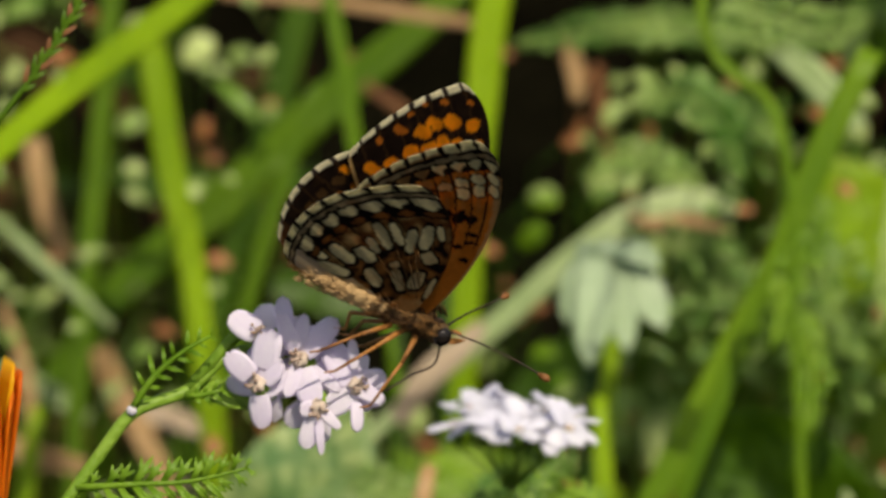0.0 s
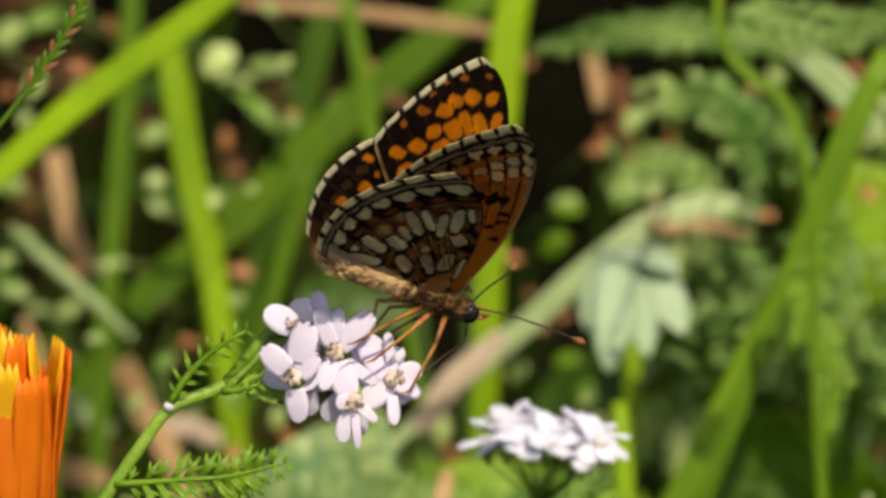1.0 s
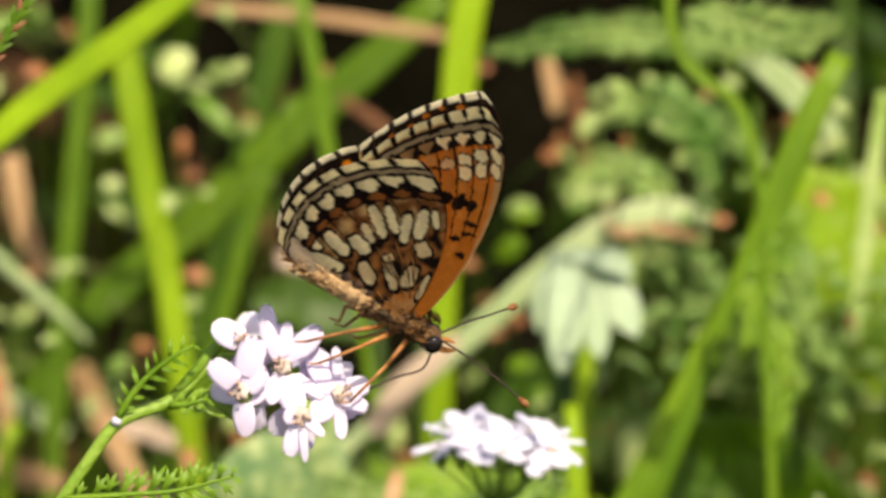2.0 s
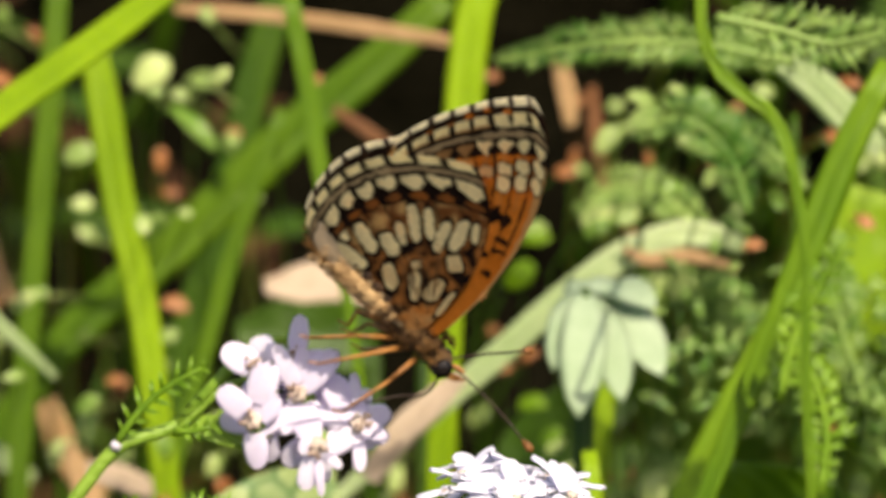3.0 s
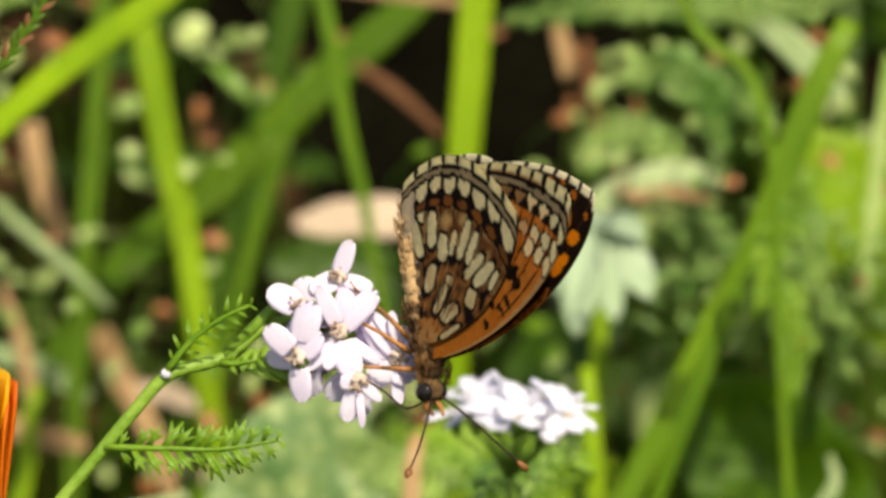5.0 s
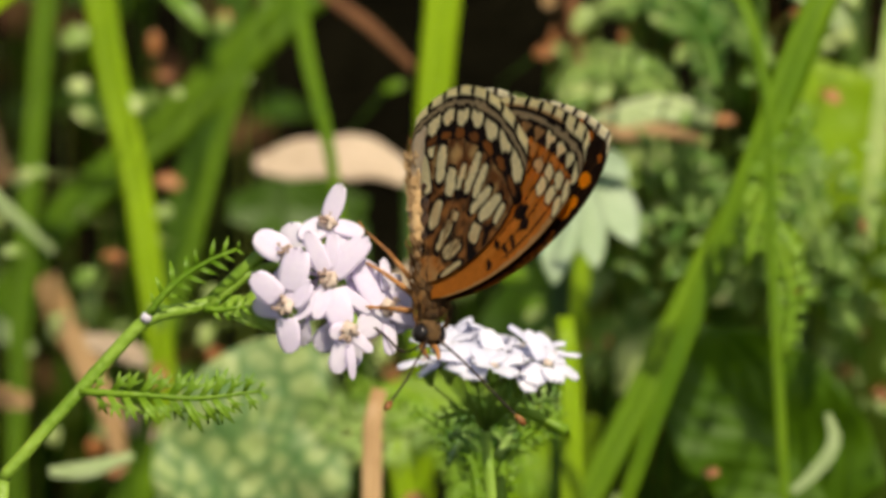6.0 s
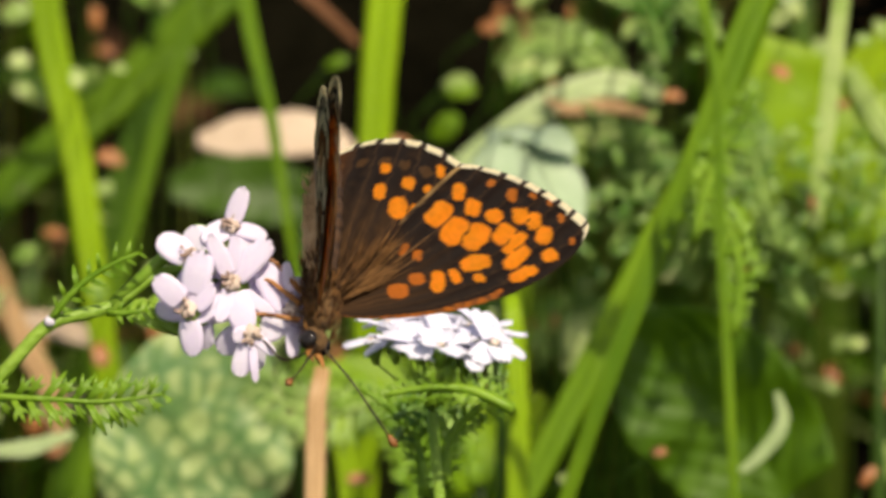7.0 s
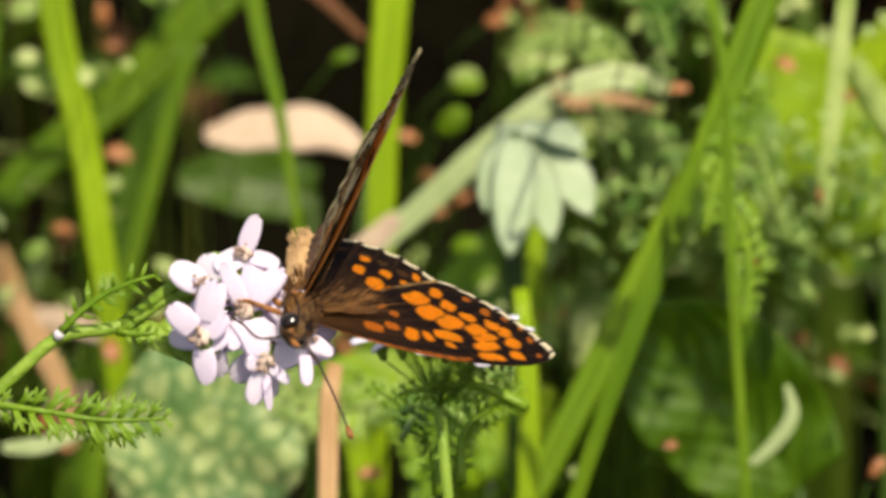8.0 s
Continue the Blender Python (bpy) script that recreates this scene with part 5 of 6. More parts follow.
CELL_SPOTS = [(-3.3, 9.9, 1.15, 0.66, -77), (-2.2, 10.1, 0.41, 0.33, -85), (-1.9, 7.3, 0.94, 0.54, -4), (-2.3, 8.5, 0.67, 0.39, 22), (-2.1, 5.9, 0.57, 0.51, -80), (-1.2, 4.6, 0.78, 0.61, -87), (-3.9, 6.0, 0.46, 0.35, -6), (-4.3, 5.1, 0.54, 0.25, -32)]
HIND_SPOTS = [(-10.8, 3.8, 0.46, 0.38, -5), (-9.0, 3.4, 0.67, 0.49, -3), (-9.7, 5.3, 0.55, 0.49, -8), (-7.8, 4.6, 0.95, 0.7, -3), (-10.7, 7.5, 0.55, 0.35, -2), (-9.3, 6.6, 0.34, 0.3, -9), (-7.6, 5.6, 0.66, 0.33, -25)]


def blend(a, b, f):
    f = min(1.0, max(0.0, f))
    return tuple(x + (y - x) * f for x, y in zip(a, b))


def marked(u, v, spots, grow=0.9):
    """Below 1 inside the nearest marking."""
    best = second = 9.0
    for cu, cv, a, b, turn in spots:
        if abs(u - cu) + abs(v - cv) < 3.2:
            c, d = math.cos(radians(turn)), math.sin(radians(turn))
            x, y = (u - cu) * c + (v - cv) * d, (v - cv) * c - (u - cu) * d
            m = abs(x / a / grow) ** 3 + abs(y / b / grow) ** 3
            best, second = min(best, m), min(second, max(best, m))
    # a dark line parts markings that touch
    return best if second - best > 0.28 else max(best, 1.2)


def fringe(s, q, cells):
    k, x, near = veins(q, cells)
    if s > 0.972:
        return TICK if (x < 0.13 or x > 0.87) else WHITE
    return None


def fore_upper(s, q, u, v):
    f = fringe(s, q, FORE_CELLS)
    if f:
        return f
    k, x, near = veins(q, FORE_CELLS)
    m = min(marked(u, v, OUTER_SPOTS, 0.97), marked(u, v, MEDIAN_SPOTS, 1.02))
    if m < 1.0:
        return blend(ORANGE_SCALE, RUST, (m - 0.55) * 1.6)
    if marked(u, v, MARGIN_SPOTS, 0.68) < 1:
        return blend(MID_BROWN, RUST, 0.9)
    if marked(u, v, CELL_SPOTS) < 1:
        return ORANGE_SCALE if v > 6.5 else RUST
    if q < 0.06 and 0.05 < s < 0.62:
        return blend(MID_BROWN, RUST, 0.5 + 1.2 * noise.noise(Vector((u * 2, v * 2, 5))))
    if q > 0.972 and s > 0.4:
        return blend(BROWN, DULL_TAN, (s - 0.5) * 1.6 + 0.5 * noise.noise(Vector((u, v, 8))))
    streak = 0.5 + 0.5 * math.sin(70 * q + 3 * noise.noise(Vector((u, v, 1))))
    faint = 0.35 * (near < 0.006) + 0.25 * max(0, noise.noise(Vector((u * 1.3, v * 1.3, 9))))
    return blend(DUSKY, GOLDEN, max(faint, (0.55 - s) * 2.2 * (0.45 + 0.55 * streak) * min(1, 3 * q)))


def hind_upper(s, q, u, v):
    f = fringe(s, q, HIND_CELLS)
    if f:
        return f
    m = marked(u, v, HIND_SPOTS)
    if m < 1:
        return blend(ORANGE_SCALE, RUST, (m - 0.55) * 1.6)
    streak = 0.5 + 0.5 * math.sin(60 * q + 3 * noise.noise(Vector((u, v, 2))))
    k, x, near = veins(q, HIND_CELLS)
    faint = 0.35 * (near < 0.006) + 0.8 * (blob(x, s, 0.5, 0.86, 0.28, 0.025) < 1) + 0.25 * max(0, noise.noise(Vector((u * 1.3, v * 1.3, 9))))
    base = blend(blend(DUSKY, GOLDEN, faint), GOLDEN, (0.75 - s) * 2.0 * (0.4 + 0.6 * streak) * min(1, 2.5 * q))
    return blend(base, MID_BROWN, (q - 0.86) * 6)


def edge_lines(s, x, inner):
    """The pale chequered border and its thin lines, alike below on both wings."""
    if s > 0.968:
        return DARK if (x < 0.14 or x > 0.86) else CREAM
    if s > 0.952:
        return DARK if (x < 0.09 or x > 0.91) else inner
    if s > 0.932 or 0.893 < s < 0.908:
        return DARK
    if s > 0.893:
        return GREY_TAN
    return None


def fore_under(s, q, u, v):
    k, x, near = veins(q, FORE_CELLS)
    f = edge_lines(s, x, CREAM if k < 3 else TAN)
    if f:
        return f
    half = 0.38 * min(1.0, max(0.0, (s - 0.835) / 0.045))
    if s > 0.835:
        if abs(x - 0.5) < half:
            return CREAM if k < 4 else blend(TAN, MID_BROWN, 0.35 + 0.1 * (k % 3))
        return DARK
    # two more rows of pale spots toward the tip
    for row, long, last in ((0.800, 0.026, 4), (0.735, 0.030, 3)):
        m = blob(x, s, 0.5, row - 0.012 * k, 0.36, long)
        if k < last and m < 1.9:
            return (CREAM if k < 3 else blend(CREAM, TAN, 0.7)) if m < 1 else BROWN
    if k > 3 and blob(x, s, 0.5, 0.80, 0.36, 0.028) < 1:
        return blend(UNDER_ORANGE, TAN, 0.4)
    bow = 0.742 + 0.014 * math.sin(3 * x) + 0.01 * (k % 2)
    if bow < s < bow + 0.020 and k > 2:
        return blend(DARK, RUST, 0.12)
    if q < 0.04:
        return TAN if s > 0.08 else BROWN
    if near < 0.008 and s > 0.40:
        return BROWN
    for cx, cy, rx, ry in UNDER_MARKS:
        if blob(q, s, cx, cy, rx * 1.15, ry * 1.35) < 1 + 0.8 * noise.noise(Vector((u * 3, v * 3, 2))):
            return DARK
    if q > 0.84:
        return MID_BROWN
    if q > 0.50 and noise.noise(Vector((u * 0.9, v * 0.9, 11))) > 0.22:
        return blend(BROWN, MID_BROWN, 0.5)
    glow = 0.3 + 0.9 * noise.noise(Vector((9 * q, 2.5 * s, 6))) + 0.5 * noise.noise(Vector((u, v, 7)))
    return blend(blend(RUST, UNDER_ORANGE, glow), TAN, (x - 0.3) * (0.7 - x) * 5 * (s > 0.6)) if s > 0.3 else blend(RUST, UNDER_ORANGE, 0.4)


UNDER_MARKS = ((0.30, 0.575, 0.055, 0.028), (0.42, 0.60, 0.05, 0.026), (0.20, 0.56, 0.045, 0.02), (0.55, 0.655, 0.045, 0.014), (0.15, 0.43, 0.07, 0.008), (0.15, 0.475, 0.07, 0.007), (0.27, 0.40, 0.05, 0.009), (0.16, 0.33, 0.05, 0.008), (0.62, 0.45, 0.05, 0.025), (0.24, 0.74, 0.03, 0.012))


# pale cells of the hindwing's underside: place, half-widths in mm and turn in degrees
PALE_CELLS = [(-8.0, 0.9, 1.53, 0.51, 5), (-8.3, 2.6, 1.38, 0.51, -17), (-6.9, 3.4, 1.05, 0.51, -19), (-7.0, 4.5, 0.98, 0.33, -31), (-7.0, 5.7, 1.64, 0.40, -35), (-6.3, 6.4, 1.38, 0.36, -39), (-5.0, 6.3, 1.38, 0.40, -61), (-4.3, 7.2, 1.42, 0.47, -64), (-3.7, 8.1, 0.87, 0.29, -45), (-9.9, 1.7, 1.02, 0.33, -1)]
ROOT_CELLS = [(-5.0, 1.7, 1.16, 0.51, -33), (-3.4, 2.4, 1.31, 0.40, -42), (-4.5, 3.6, 0.40, 0.36, -28), (-2.3, 3.1, 1.05, 0.55, -73), (-1.0, 2.9, 1.20, 0.25, -76), (-2.9, 5.5, 0.80, 0.55, -28)]


def hind_under(s, q, u, v):
    k, x, near = veins(q, HIND_CELLS)
    f = edge_lines(s, x, CREAM)
    if f:
        return f
    if q > 0.885:
        return blend(PALE_HAIR, DULL_TAN, 0.9 * noise.noise(Vector((u * 2, v * 4, 6))))
    # pale crescents, pointed toward the root
    if s > 0.80:
        half = 0.40 * min(1.0, max(0.0, (s - 0.785 - 0.02 * (k % 2)) / 0.05))
        return ASH if abs(x - 0.5) < half and s < 0.886 else DARK
    # rusty crescents below dark bows
    if s > 0.735:
        return blend(MID_BROWN, RUST, 0.05 + 0.10 * (k % 3)) if blob(x, s, 0.5, 0.768, 0.33, 0.021) < 1 else DARK
    m = marked(u, v, PALE_CELLS, 1.0)
    if m < 0.74:
        return ASH
    if m < 1.6:
        return DARK
    m = marked(u, v, ROOT_CELLS, 1.0)
    if m < 0.70:
        return blend(ASH, TAN, 0.35 + 0.5 * noise.noise(Vector((u, v, 3))))
    if m < 1.7:
        return DARK
    if near < 0.005 and s > 0.5:
        return DARK
    mottle = noise.noise(Vector((u * 1.1, v * 1.1, 4)))
    if s > 0.56:
        return blend(DULL_TAN, MID_BROWN, 0.55 + 1.3 * mottle + (0.75 - q) * 0.5)
    if q > 0.80:
        return blend(PALE_HAIR, DULL_TAN, 0.5 + mottle)
    if s < 0.16:
        return blend(TAN, RUST, 0.4 + mottle)
    return blend(BROWN, UMBER, 0.30 + 1.7 * mottle) if mottle > -0.15 else DARK


def wing_mesh(name, outline, upper, under, side, lift, ns=110, nq=96):
    """A wing in two sheets of scales, upper side and underside, with a thin edge between them."""
    verts, cols = [], []
    for layer, paint in ((0, upper), (1, under)):
        root = np.array((-0.2, 0.4))
        rim_far = [np.linalg.norm(wing_point(outline, 1.0, j / (nq - 1)) - root) for j in range(nq)]
        for i in range(ns):
            s = i / (ns - 1)
            for j in range(nq):
                q = j / (nq - 1)
                u, v = wing_point(outline, max(s, 0.004), q)
                k, x, near = veins(q, FORE_CELLS)
                wave = 0.035 * math.sin(16 * math.pi * q) * s + 0.7 * (s * (1 - s)) * (1 if outline is FORE else 0.6)
                verts.append((u / 1000, side * v / 1000, (lift + wave - 0.05 * layer) / 1000))
                jit = 0.012 * noise.noise(Vector((u * 1.7, v * 1.7, 3 * layer)))
                far = np.linalg.norm((u - root[0], v - root[1])) / rim_far[j]
                cols.append(paint(min(1, max(0, far + jit * (far < 0.94))), min(1, max(0, q + jit)), u + 9 * jit, v + 7 * jit))
    faces, o = [], ns * nq
    for i in range(ns - 1):
        for j in range(nq - 1):
            a = i * nq + j
            up, dn = (a, a + nq, a + nq + 1, a + 1), (o + a, o + a + 1, o + a + nq + 1, o + a + nq)
            faces += [up, dn] if side < 0 else [up[::-1], dn[::-1]]
    rim = [(ns - 1) * nq + j for j in range(nq)]
    faces += [(a, b, b + o, a + o) for a, b in zip(rim, rim[1:])]
    for col in (0, nq - 1):
        rim = [i * nq + col for i in range(ns)]
        faces += [(a, b, b + o, a + o) for a, b in zip(rim, rim[1:])]
    me = mesh(name, verts, faces, [WING])
    at = me.attributes.new("scales", "FLOAT_COLOR", "POINT")
    flat = np.ones((len(verts), 4), np.float32)
    flat[:, :3] = cols
    at.data.foreach_set("color", flat.ravel())
    return me


def build_butterfly():
    rng = random.Random(11)
    fly = new("butterfly")
    tagged(fly, "brown and orange chequered butterfly with cream-spotted underwings on the flower", "butterfly")
    s = Shape()
    # thorax and abdomen with furry rings
    prof = [(1.7, 0.5), (1.2, 0.85), (0.3, 1.05), (-1.0, 1.0), (-2.2, 0.8), (-3.0, 0.62)]
    s.tube([(x / 1000, 0, 0.0004) for x, r in prof], [r / 1000 for x, r in prof], 14)
    part("thorax", s.v, s.f, FUR, fly, "furry dark brown thorax")
    s = Shape()
    n = 40
    s.tube([(-(2.4 + 8.8 * i / (n - 1)) / 1000, 0, (1.0 + 0.9 * (i / (n - 1))) / 1000) for i in range(n)], [(0.85 * math.sin(math.pi * (0.30 + 0.66 * i / (n - 1))) ** 0.7 + 0.06 * math.sin(i * 2 * math.pi / 5)) / 1000 for i in range(n)], 14)
    part("abdomen", s.v, s.f, ABDOMEN, fly, "dark brown ringed abdomen")
    s = Shape()
    s.tube([(-(2.4 + 8.1 * i / (n - 1)) / 1000, 0, (0.30 + 0.30 * (i / (n - 1))) / 1000) for i in range(n)], [(1.04 * math.sin(math.pi * (0.30 + 0.62 * i / (n - 1))) ** 0.7 + 0.04 * math.sin(i * 2 * math.pi / 5)) / 1000 for i in range(n)], 14)
    part("belly", s.v, s.f, BELLY, fly, "pale golden furry underside of the abdomen")
    s = Shape()
    s.ball((0.0024, 0, 0), 0.0009, 0.0010, 0.0009, seg=12, rings=8)
    head = part("head", s.v, s.f, FUR, fly)
    for side in (1, -1):
        s = Shape()
        s.ball((0.0026, side * 0.00072, 0.00005), 0.00068, 0.0005, 0.00072, seg=14, rings=10)
        part("eye", s.v, s.f, EYE, head, "glossy black eye")
        s = Shape()
        s.leaf(Vector((0.0030, side * 0.0003, -0.0003)), Vector((0.9, side * 0.1, 0.45)), Vector((0, side, 0.3)), 0.0016, 0.0005)
        part("palp", s.v, s.f, LEG, head)
        s = Shape()
        a = [(0.0030, side * 0.0004, 0.0005), (0.0048, side * 0.0021, 0.0013), (0.0068, side * 0.0039, 0.0019), (0.0086, side * 0.0057, 0.0023)]
        c = curve_points(a, 24)
        s.tube(c, [0.00007 + 0.000015 * (i % 2) for i in range(24)], 6)
        ant = part("antenna", s.v, s.f, LEG_DARK, head, "thin dark antenna with a clubbed tip")
        s = Shape()
        e = [Vector(p) for p in c[-4:]]
        s.tube([e[1], e[2], e[3], e[3] + (e[3] - e[2]) * 0.9], [0.0001, 0.00024, 0.00028, 0.00012], 8)
        part("club", s.v, s.f, CLUB, ant)
    s = Shape()
    c = curve_points([(0.0031, 0, -0.0005), (0.0034, -0.0005, -0.0021), (0.0020, -0.0013, -0.0032), (0.0005, -0.0021, -0.0048)], 16)
    s.tube(c, 0.00008, 6)
    part("proboscis", s.v, s.f, LEG_DARK, head)
    for side in (1, -1):
        for x, kx, ky, kz, fx, fy, fz in ((0.9, 0.4, 1.9, -2.5, -0.4, 3.0, -6.0), (-0.3, -2.0, 1.8, -2.2, -3.8, 2.1, -5.0), (-1.3, -3.4, 1.5, -1.9, -5.4, 1.5, -4.3)):
            s = Shape()
            a, knee, foot = Vector((x, side * 0.6, -0.7)) / 1000, Vector((kx, side * ky, kz)) / 1000, Vector((fx * (1 if side < 0 else 0.55), side * fy, fz * (1 if side < 0 else 0.75))) / 1000
            toe = foot + Vector((-0.7, side * 0.2, -0.3)) / 1000
            s.tube([a, a.lerp(knee, 0.6), knee], [0.00022, 0.00017, 0.00014], 7)
            s.tube([knee, foot], [0.00013, 0.0001], 7)
            s.tube([foot, toe], [0.0001, 0.00005], 6)
            part("leg", s.v, s.f, LEG, fly, "thin orange-brown leg")
    # tufts of hair on thorax, head and abdomen
    for name, mat, lo, hi, n, long, words in (("hair", FUR_GOLD, -3.2, 2.4, 300, 1.25, "fine golden brown hairs"), ("abdomen_hair", BELLY, -9.6, -3.2, 420, 0.55, "short pale golden hairs")):
        s = Shape()
        for k in range(n):
            a, x = rng.uniform(0, 6.28), rng.uniform(lo, hi)
            r, mid_height = (0.95, 0.5) if name == "hair" else (0.95, 0.42)
            b = Vector((x, r * math.cos(a), r * math.sin(a) * 0.95 + mid_height)) / 1000
            way = Vector((-0.9, math.cos(a) * 0.8, math.sin(a) * 0.8)).normalized()
            mid = b + way * rng.uniform(0.3, 1.0) / 1000 * long * 0.6
            s.tube([b, mid, mid + Vector((-0.4, 0, rng.uniform(-0.1, 0.3))) / 1000 * long], [0.00007, 0.00005, 0.00001], 3)
        part(name, s.v, s.f, mat, fly, words)
    wings = {}
    for side, hand in ((1, "left"), (-1, "right")):
        for kind, outline, up, un, lift in (("forewing", FORE, fore_upper, fore_under, 0.10), ("hindwing", HIND, hind_upper, hind_under, -0.14)):
            ob = new(kind, wing_mesh(kind, outline, up, un, side, lift))
            ob.parent = fly
            tagged(ob, "orange and dark brown chequered forewing with a white-dotted edge" if kind == "forewing" else "hindwing, dark with orange spots above and cream-spotted below")
            wings[hand, kind] = ob
            if kind == "hindwing":
                s = Shape()
                for k in range(130):
                    f = rng.uniform(0.08, 0.85)
                    u, v = wing_point(outline, f, 1.0)
                    a = Vector((u, side * (v + 0.2), lift + 0.1)) / 1000
                    way = Vector((-0.8, -side * rng.uniform(0.1, 0.9), rng.uniform(-0.3, 0.6))).normalized()
                    ln = rng.uniform(0.5, 1.2) / 1000
                    s.tube([a, a + way * ln * 0.6, a + way * ln + Vector((-0.0002, 0, 0))], [0.00005, 0.00004, 0.00001], 3)
                part("margin_hair", s.v, s.f, FUR_GOLD, ob, "pale golden hairs on the inner margin")
            # long hairs over the root of the wing
            s = Shape()
            for k in range(90):
                q = rng.uniform(0.30, 1.0) if kind == "hindwing" else rng.uniform(0.55, 1.0)
                a, b = rng.uniform(0.02, 0.35), rng.uniform(0.12, 0.32)
                top = kind == "hindwing" or rng.random() < 0.8
                pts = []
                for f in (0, 0.5, 1):
                    u, v = wing_point(outline, a + b * f, min(1.0, q + 0.02 * f))
                    out_by = (0.30 * math.sin(math.pi * (0.2 + 0.7 * f)) + 0.2) * (1 if top else -1)
                    pts.append(Vector((u - 0.25 * f * (q > 0.9), side * (v - 0.35 * f * (q > 0.93)), lift + 0.2 + out_by)) / 1000)
                s.tube(pts, [0.00004, 0.00004, 0.00001], 3)
            part("wing_hair", s.v, s.f, FUR_BROWN, ob, "long brown hairs on the wing root")
    return fly, wings


WING_ROOT = (0.0007, 0.0008)

fly, wings = build_butterfly()


# ---- what moves: rows of seconds, then mm across, up and deep, and turns ----
YARROW_ROWS = [
    (0, -10.32, -7.78, -5.2, 3.6),
    (0.5, -9.69, -8.83, -5.7, 3.1),
    (1, -8.22, -7.32, 1.6, 4.1),
    (1.5, -7.75, -8.13, 6.6, 3.6),
    (2, -7.99, -8.84, -1.4, 4.4),
    (2.2, -7.58, -8.92, -5.8, 4.4),
    (3.3, -6.94, -7.06, 99.7, 1.3),
    (3.5, -7.51, -7.51, 91.5, 1.3),
    (4, -7.91, -7.96, 95.5, 0.2),
    (4.2, -8.06, -7.48, 82.0, 0.0),
    (4.5, -6.51, -7.43, 7.0, -0.4),
    (4.7, -6.27, -8.14, -44.0, -0.6),
    (5.8, -2.93, -10.21, -4.4, -3.4),
    (6, -3.06, -8.98, 44.6, -3.4),
    (6.5, -5.31, -10.86, 58.5, -4.6),
    (7, -5.96, -10.89, 65.3, -3.0),
    (7.5, -4.64, -10.99, 62.7, -3.9),
    (8, -6.12, -12.54, 57.5, -8.9),
]
UMBEL_ROWS = [
    (0, 5.32, -12.50, 153.8),
    (0.5, 6.18, -13.72, 147.4),
    (1, 6.65, -13.53, 152.8),
    (1.5, 7.14, -13.89, 153.5),
    (2, 7.11, -14.17, 151.3),
    (2.2, 6.97, -14.22, 146.9),
    (3.3, 7.23, -13.41, 206.0),
    (3.5, 6.85, -13.42, 197.8),
    (4, 6.92, -13.27, 197.8),
    (4.2, 6.55, -12.90, 184.3),
    (4.5, 6.52, -13.51, 153.5),
    (4.7, 6.39, -13.31, 130.0),
    (5.8, 7.93, -14.33, 114.2),
    (6, 7.51, -14.11, 172.3),
    (6.5, 7.05, -14.08, 179.2),
    (7, 7.57, -14.32, 182.6),
    (7.5, 7.45, -14.25, 181.3),
    (8, 7.10, -14.07, 178.8),
]
BLOOM_ROWS = [
    (0, -35.22, -6.62, 6.8),
    (0.5, -34.38, -7.01, 2.8),
    (0.8, -32.50, -6.28, 8.4),
    (1, -32.20, -4.95, 13.6),
    (1.5, -33.21, -6.56, 15.1),
    (2, -33.37, -7.33, 10.6),
    (3.5, -34.90, -6.47, 103.5),
    (4, -34.78, -6.60, 103.5),
    (4.5, -33.93, -8.75, 15.0),
    (4.7, -33.41, -9.35, -36.0),
    (5.8, -33.37, -9.03, 4.1),
    (6, -32.22, -7.89, 52.6),
    (8, -34.94, -9.27, 65.5),
]
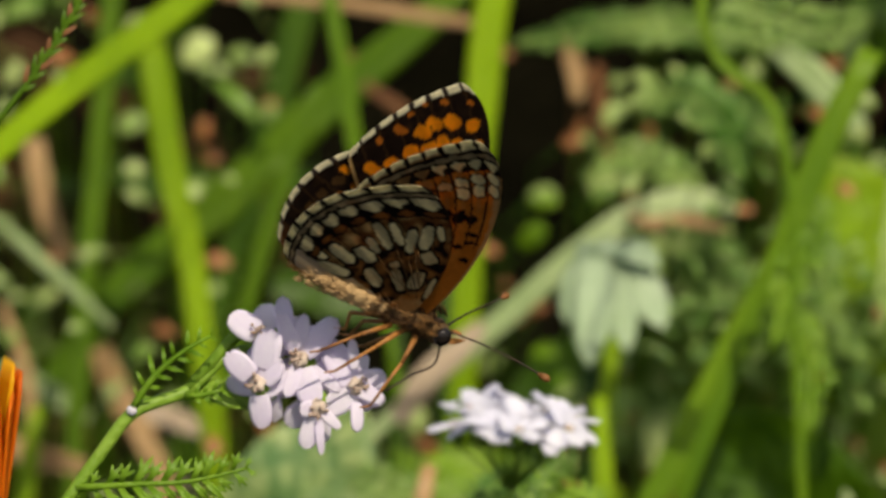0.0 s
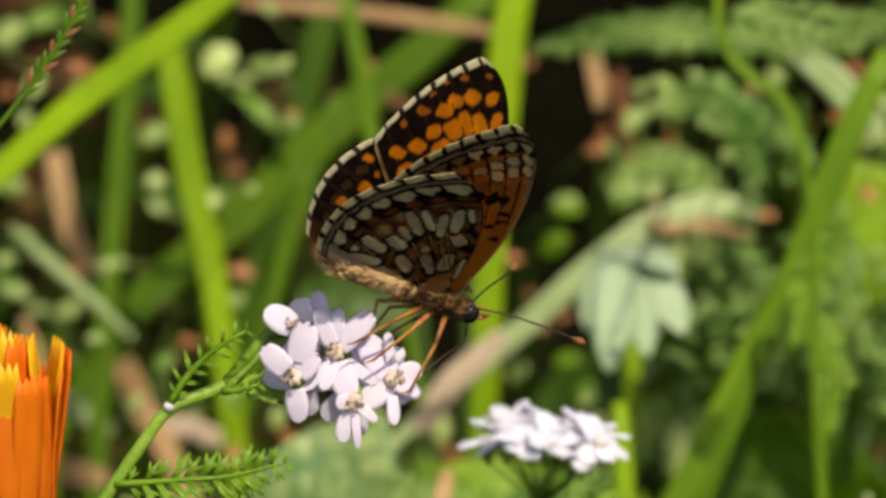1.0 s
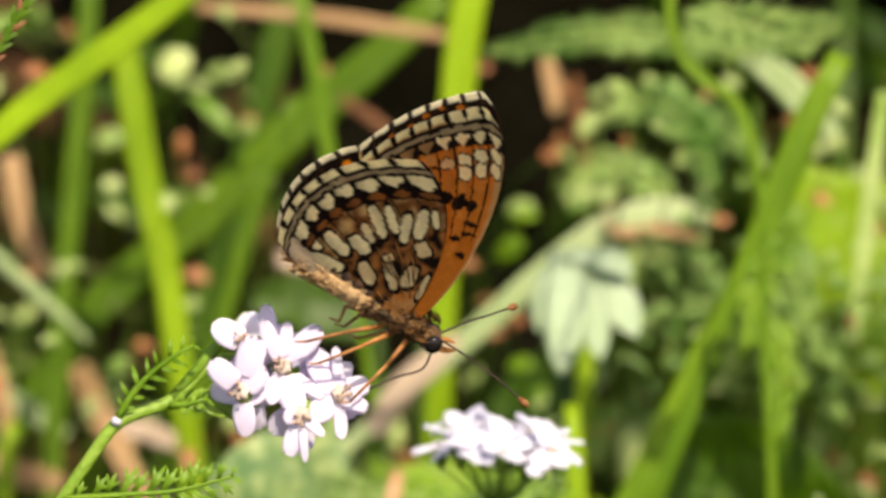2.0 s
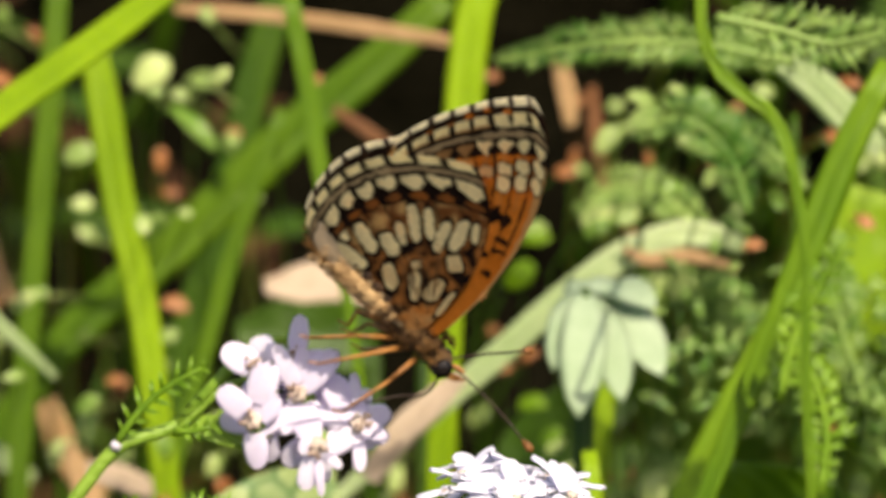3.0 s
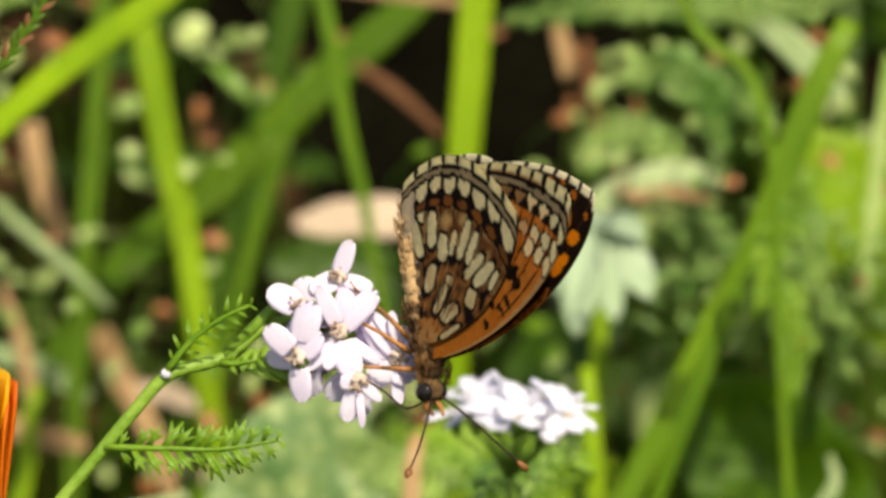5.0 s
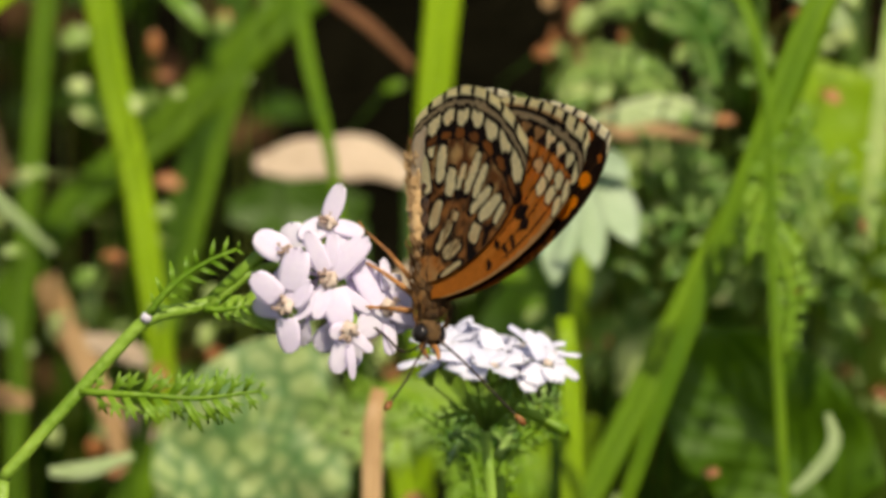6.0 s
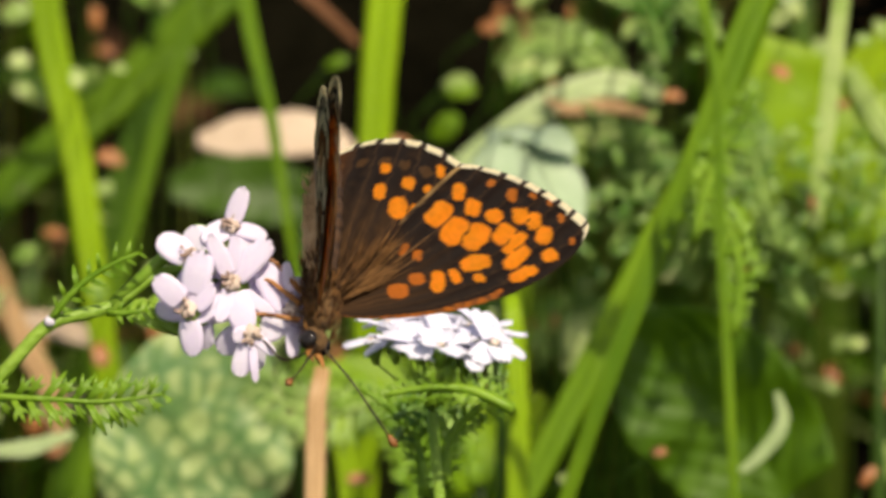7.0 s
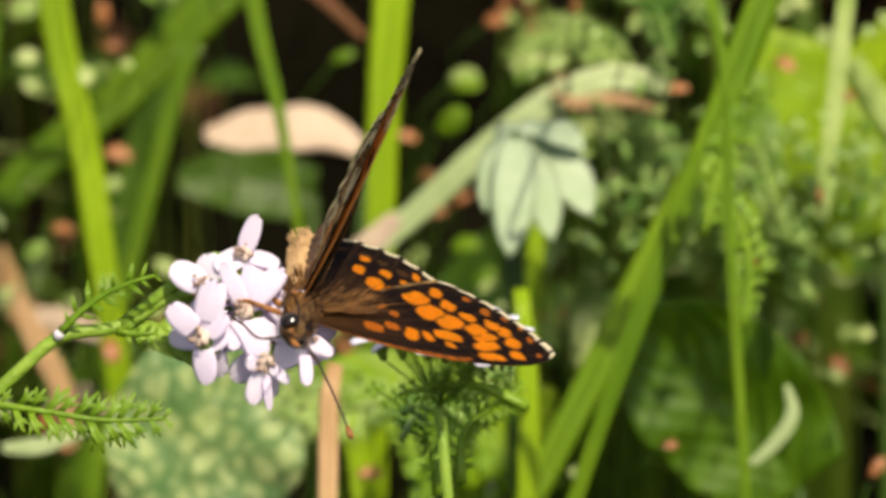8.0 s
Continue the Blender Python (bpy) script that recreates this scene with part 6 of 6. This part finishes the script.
FLY_ROWS = [
    (0, -2.83, -4.52, -7.3, -1.060, 0.641, -0.067, 69, 94, -3, 0, 0),
    (0.4, -1.85, -5.40, -5.5, -1.232, 0.391, -0.157, 59, 40, 14, 0, 0),
    (0.5, -1.89, -5.47, -8.7, -1.249, 0.464, 0.042, 21, 46, 6, 0, 0),
    (0.6, -1.53, -3.95, -6.7, -1.079, 0.499, 0.072, 6, -8, -4, 0, 0),
    (0.7, -1.03, -4.17, -8.9, -1.162, 0.455, 0.071, 26, 21, 5, 0, 0),
    (0.8, -0.61, -3.87, -0.3, -1.226, 0.375, -0.094, 63, 44, 14, 0, 0),
    (0.9, -0.80, -3.62, 2.7, -1.273, 0.372, -0.185, 69, 38, 12, 0, 0),
    (1, -1.31, -3.25, 1.7, -1.112, 0.693, 0.100, 65, 94, -2, 0, 0),
    (1.1, -0.27, -3.23, 0.8, -1.132, 0.633, -0.061, 35, 40, 5, 0, 0),
    (1.2, -0.77, -3.51, 1.0, -1.168, 0.647, 0.047, 25, 37, 4, 0, 0),
    (1.3, -0.36, -4.55, 6.0, -1.214, 0.572, -0.252, 64, 48, 11, 0, 0),
    (1.4, -0.35, -5.17, 6.1, -1.248, 0.572, -0.362, 72, 48, 10, 0, 0),
    (1.5, 0.48, -5.59, 6.4, -1.117, 0.673, -0.281, 57, 46, 3, 0, 0),
    (1.8, -1.06, -4.64, 2.7, -0.896, 0.566, -0.198, 90, 88, 3, 0, 0),
    (2, 0.18, -5.29, -2.7, -0.917, 0.626, -0.232, 91, 87, -1, 0, 0),
    (2.2, -0.44, -4.92, -2.8, -0.884, 0.611, -0.208, 90, 86, 1, 0, 0),
    (3.3, 0.72, -6.89, 94.7, -0.989, 0.858, -0.651, 90, 88, -7, 0, 0),
    (3.5, -1.46, -9.28, 94.5, -0.959, 0.570, -1.511, 71, 83, 1, 0, 0),
    (3.6, -1.79, -8.87, 92.4, -1.001, 0.681, -1.453, 57, 46, -1, 0, 0),
    (3.7, -0.89, -8.77, 93.2, -1.002, 0.522, -1.371, 90, 91, 2, 0, 0),
    (3.8, -0.80, -8.39, 92.1, -0.941, 0.505, -1.402, 90, 92, 1, 0, 0),
    (3.9, -1.28, -8.45, 90.1, -1.005, 0.556, -1.496, 55, 52, -9, 0, 0),
    (4, -1.25, -8.88, 93.2, -1.172, 0.465, -1.528, 10, 41, -2, 13, 16),
    (4.1, -1.19, -7.98, 88.6, -1.091, 0.348, -1.504, 21, 42, -3, 10, 11),
    (4.3, -0.52, -8.56, 67.1, -0.880, 0.323, -1.331, 90, 92, 1, 0, 0),
    (4.5, -0.15, -8.41, 7.1, -0.791, 0.381, -1.373, 83, 91, 4, 0, 0),
    (4.7, -0.45, -9.39, -46.1, -0.700, 0.544, -1.346, 90, 91, -10, 0, 0),
    (5.8, 3.47, -10.73, -9.4, -0.807, 0.167, -1.529, 77, 80, 11, 0, 0),
    (6, 3.25, -9.72, 42.7, -0.713, 0.333, -1.517, 93, 85, -3, 0, 0),
    (6.2, -0.35, -10.62, 50.0, -0.819, 0.317, -1.542, 70, 73, 0, 0, 0),
    (6.4, 0.41, -12.39, 53.7, -0.861, 0.372, -1.510, 88, 90, 0, 0, 0),
    (6.5, 1.18, -11.30, 57.2, -0.905, 0.333, -1.480, 72, 82, 6, 0, 0),
    (6.6, 1.71, -10.41, 55.5, -0.872, 0.459, -1.543, 47, 35, -12, 0, 0),
    (6.8, 1.01, -9.12, 58.4, -0.894, 0.371, -1.560, 82, 93, 2, 0, 0),
    (6.9, -0.04, -10.41, 59.8, -0.903, 0.352, -1.588, 68, 83, 0, 0, 0),
    (7, -0.64, -12.23, 64.1, -1.079, 0.358, -1.636, 43, 48, -2, 0, 0),
    (7.1, -1.41, -13.44, 60.8, -1.125, 0.201, -1.684, 32, 30, 2, 0, 0),
    (7.2, -0.33, -13.69, 63.1, -0.987, 0.312, -1.817, 25, 26, -5, 0, 0),
    (7.3, -1.33, -14.37, 60.8, -1.192, -0.069, -1.845, 80, 78, 18, 0, 0),
    (7.4, -1.32, -13.26, 61.3, -1.134, 0.122, -1.875, 80, 87, 13, 0, 0),
    (7.5, -1.29, -12.59, 62.4, -1.207, 0.148, -1.941, 62, 64, 7, 0, 0),
    (7.6, 0.56, -12.88, 61.9, -1.226, 0.232, -2.002, 35, 25, 3, 0, 0),
    (7.7, 1.04, -13.65, 57.7, -1.255, 0.196, -1.982, 44, 35, 7, 0, 0),
    (7.8, 0.12, -14.37, 57.7, -1.331, 0.174, -2.073, 87, 82, 10, 0, 0),
    (7.9, -1.58, -12.65, 57.0, -1.387, 0.197, -2.125, 83, 81, 14, 0, 0),
    (8, -3.06, -12.22, 57.1, -1.715, 0.162, -1.916, 43, 50, -1, 7, 0),
]


AXES = Matrix((ACROSS, UPWARD, -AHEAD)).transposed()


def held(x, y, d, turn):
    """A pose on the axes of the plot."""
    return Matrix.Translation(Vector((0, 0, 0.35)) + (ACROSS * x + UPWARD * y + AHEAD * d) / 1000) @ turn.to_4x4()


def rotvec(x, y, z):
    v = Vector((x, y, z))
    return Matrix.Rotation(v.length, 3, v.normalized())


def wing_pose(side, angle, sweep, twist=0):
    lift = Matrix.Rotation(radians(angle) * side, 4, "X")
    return Matrix.Translation((0, side * WING_ROOT[0], WING_ROOT[1])) @ lift @ Matrix.Rotation(-side * radians(sweep), 4, "Z") @ Matrix.Rotation(radians(twist), 4, "Y")


def motions():
    walk(yarrow, [(t, held(x, y, d, Matrix.Identity(3))) for t, x, y, d, r in YARROW_ROWS])
    hub = Matrix.Translation(mm(-2.3, 1.2, -2.6))
    walk(yarrow_stem, [(t, hub @ Matrix.Rotation(radians(-r), 4, AHEAD)) for t, x, y, d, r in YARROW_ROWS])
    # the topmost floret bows under the butterfly and lifts when it steps off
    walk(top_floret, [(t, Matrix.Translation(top_place + mm(x, y, 0)) @ Matrix.Rotation(radians(r), 4, AHEAD)) for t, x, y, r in ((0, -0.9, -2.2, -25), (2.2, -0.9, -2.2, -25), (3.3, 0.2, -0.5, -5), (3.5, 0, 0, 0), (8, 0, 0, 0))])
    walk(umbel, [(t, held(x, y, d, Matrix.Identity(3))) for t, x, y, d in UMBEL_ROWS])
    walk(bloom, [(t, held(x, y, d, Matrix.Identity(3))) for t, x, y, d in BLOOM_ROWS])
    walk(fly, [(t, held(x, y, d, AXES @ rotvec(a, b, c))) for t, x, y, d, a, b, c, *_ in FLY_ROWS])
    for hand, side, n in (("right", -1, 7), ("left", 1, 8)):
        walk(wings[hand, "forewing"], [(r[0], wing_pose(side, r[n], r[9], r[10] if side < 0 else 0)) for r in FLY_ROWS])
        walk(wings[hand, "hindwing"], [(r[0], wing_pose(side, r[n] + (r[11] if side < 0 else 0), 0, r[10] if side < 0 and r[0] > 5 else 0)) for r in FLY_ROWS])


motions()
